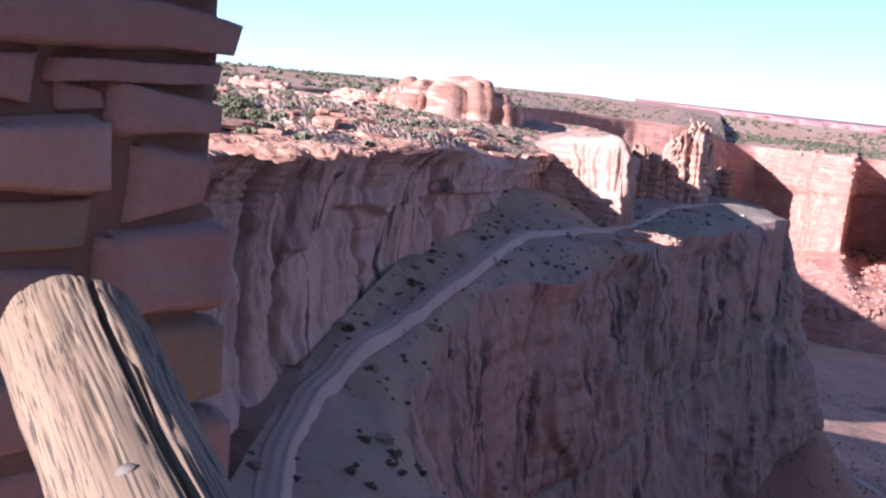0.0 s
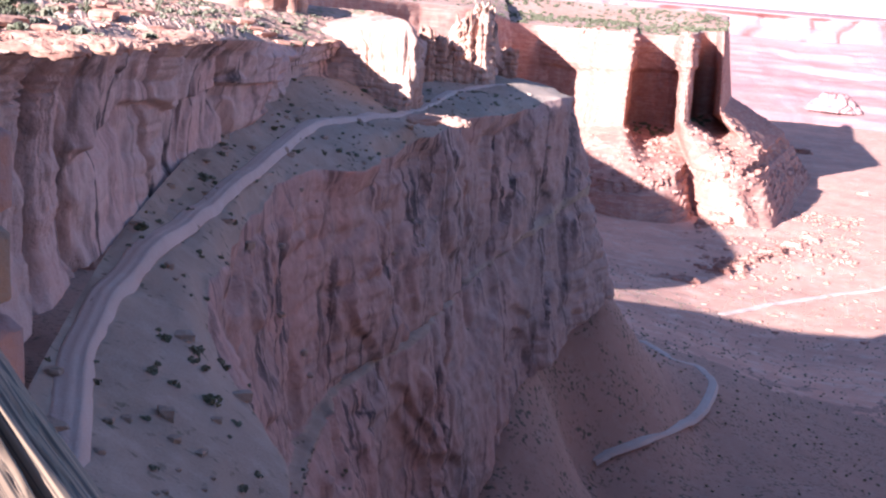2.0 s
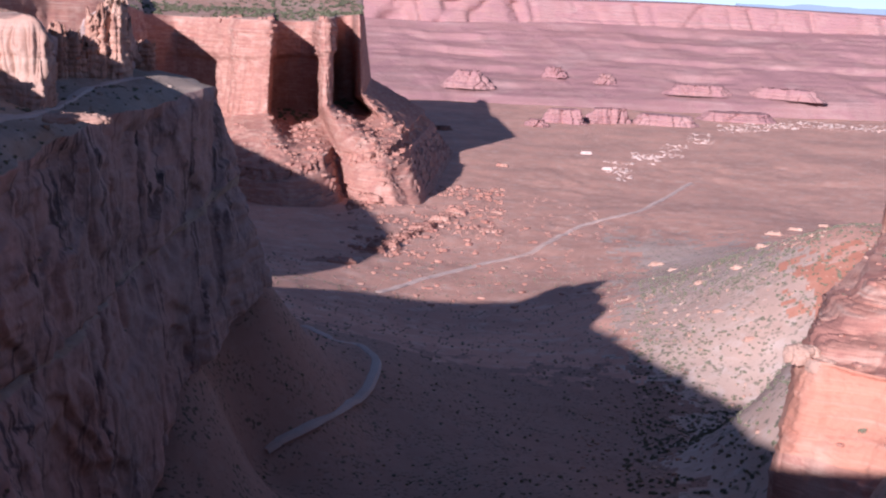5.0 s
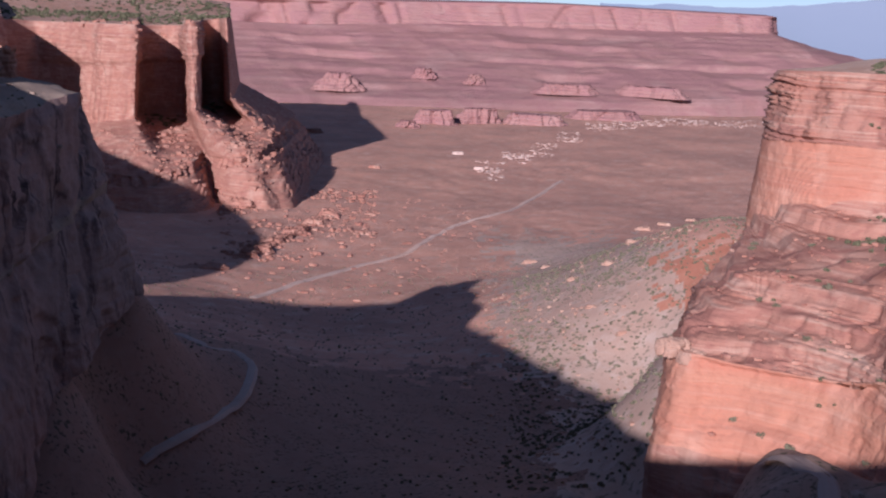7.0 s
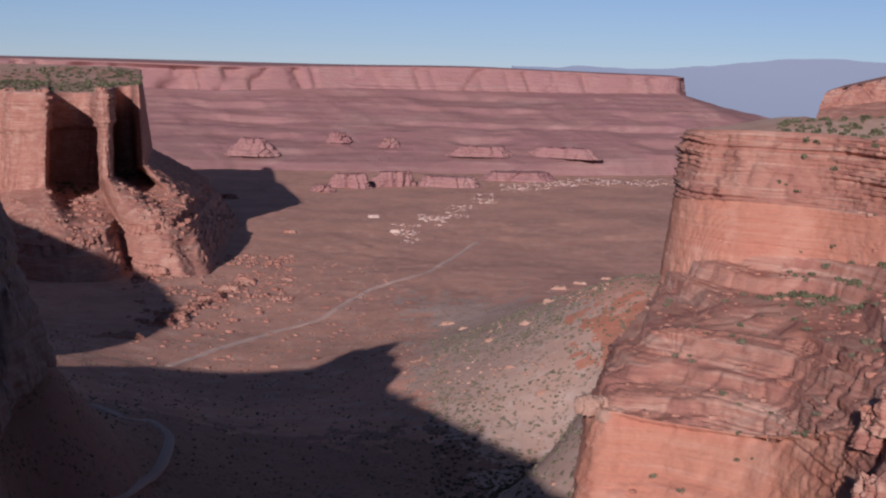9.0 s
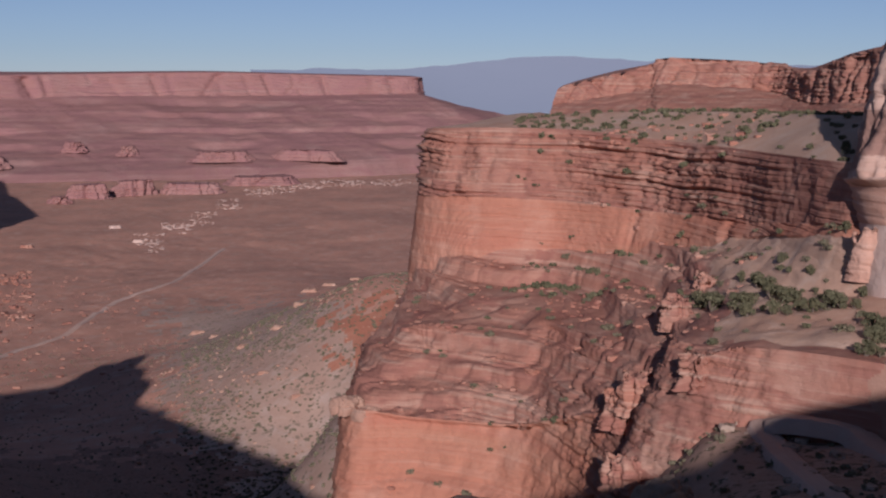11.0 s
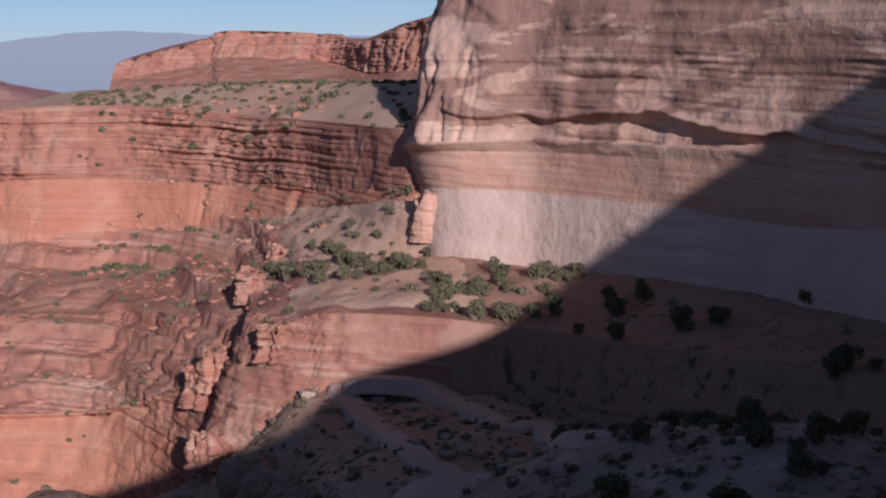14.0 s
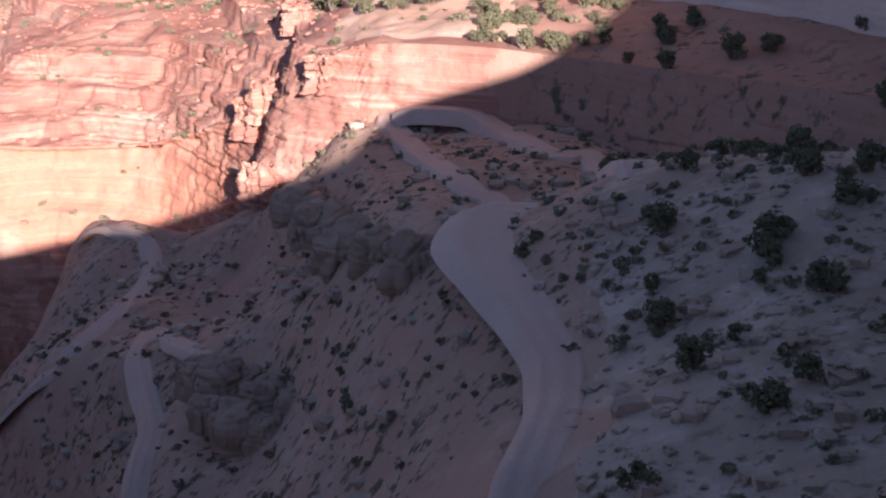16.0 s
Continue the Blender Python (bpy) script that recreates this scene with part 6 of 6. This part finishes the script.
# cap rock on the terrace's nose, and the split outcrop in the bowl
knob_at(39.95, -13.9, 466, (4.5, 3.5, 3.0), [PALE_ROCK], "pale block of cap rock on the cliff's nose", seed=71)
knob_at(40.7, -14.2, 462, (4.0, 3.0, 2.0), [PALE_ROCK], "pale block of cap rock on the cliff's nose", seed=72)
for k, (a, e, d, r) in enumerate([(48.4, -24.5, 232, 2.6), (49.4, -25.0, 226, 3.2), (50.3, -25.2, 226, 2.8), (51.3, -25.8, 220, 3.4), (52.6, -26.2, 214, 2.8), (49.8, -26.6, 212, 3.0), (51.2, -27.2, 208, 2.6), (48.6, -26.0, 216, 2.2)]):
    knob_at(a, e, d, (r * 1.2, r, r * 1.3), [SCREE], "split grey rock outcrop in the shaded bowl", seed=80 + k)
for k, (a, e, d, r) in enumerate([(57.0, -19.9, 222, 4.0), (58.6, -20.2, 205, 3.6), (55.4, -19.6, 238, 4.2), (54.2, -18.6, 262, 4.0), (53.6, -17.6, 290, 4.0)]):
    knob_at(a, e, d, (r * 1.4, r, r), [SCREE], "pale rocky spur beside the road", seed=90 + k)

# ---- far mountains ----
def mountains():
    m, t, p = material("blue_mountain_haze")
    # far haze is put into the blue base colour, plus a faint glow
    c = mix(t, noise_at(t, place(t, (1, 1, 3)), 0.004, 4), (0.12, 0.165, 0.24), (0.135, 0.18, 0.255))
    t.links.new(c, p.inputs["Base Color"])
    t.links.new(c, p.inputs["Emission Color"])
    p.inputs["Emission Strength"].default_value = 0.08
    az = np.linspace(36, 64, 160)
    top = 0.22 + 0.55 * np.exp(-(((az - 48.5) / 4.2) ** 2)) + 0.35 * np.exp(-(((az - 56) / 5) ** 2))
    q = np.column_stack([az * 0.9, az * 0, az * 0])
    top = top + 0.06 * fbm(q, 1.0, 3)
    rows = [polar(az, top * f + (-2.8) * (1 - f), np.full_like(az, 4960 - 10 * (1 - f))) for f in np.linspace(1, 0, 12)]
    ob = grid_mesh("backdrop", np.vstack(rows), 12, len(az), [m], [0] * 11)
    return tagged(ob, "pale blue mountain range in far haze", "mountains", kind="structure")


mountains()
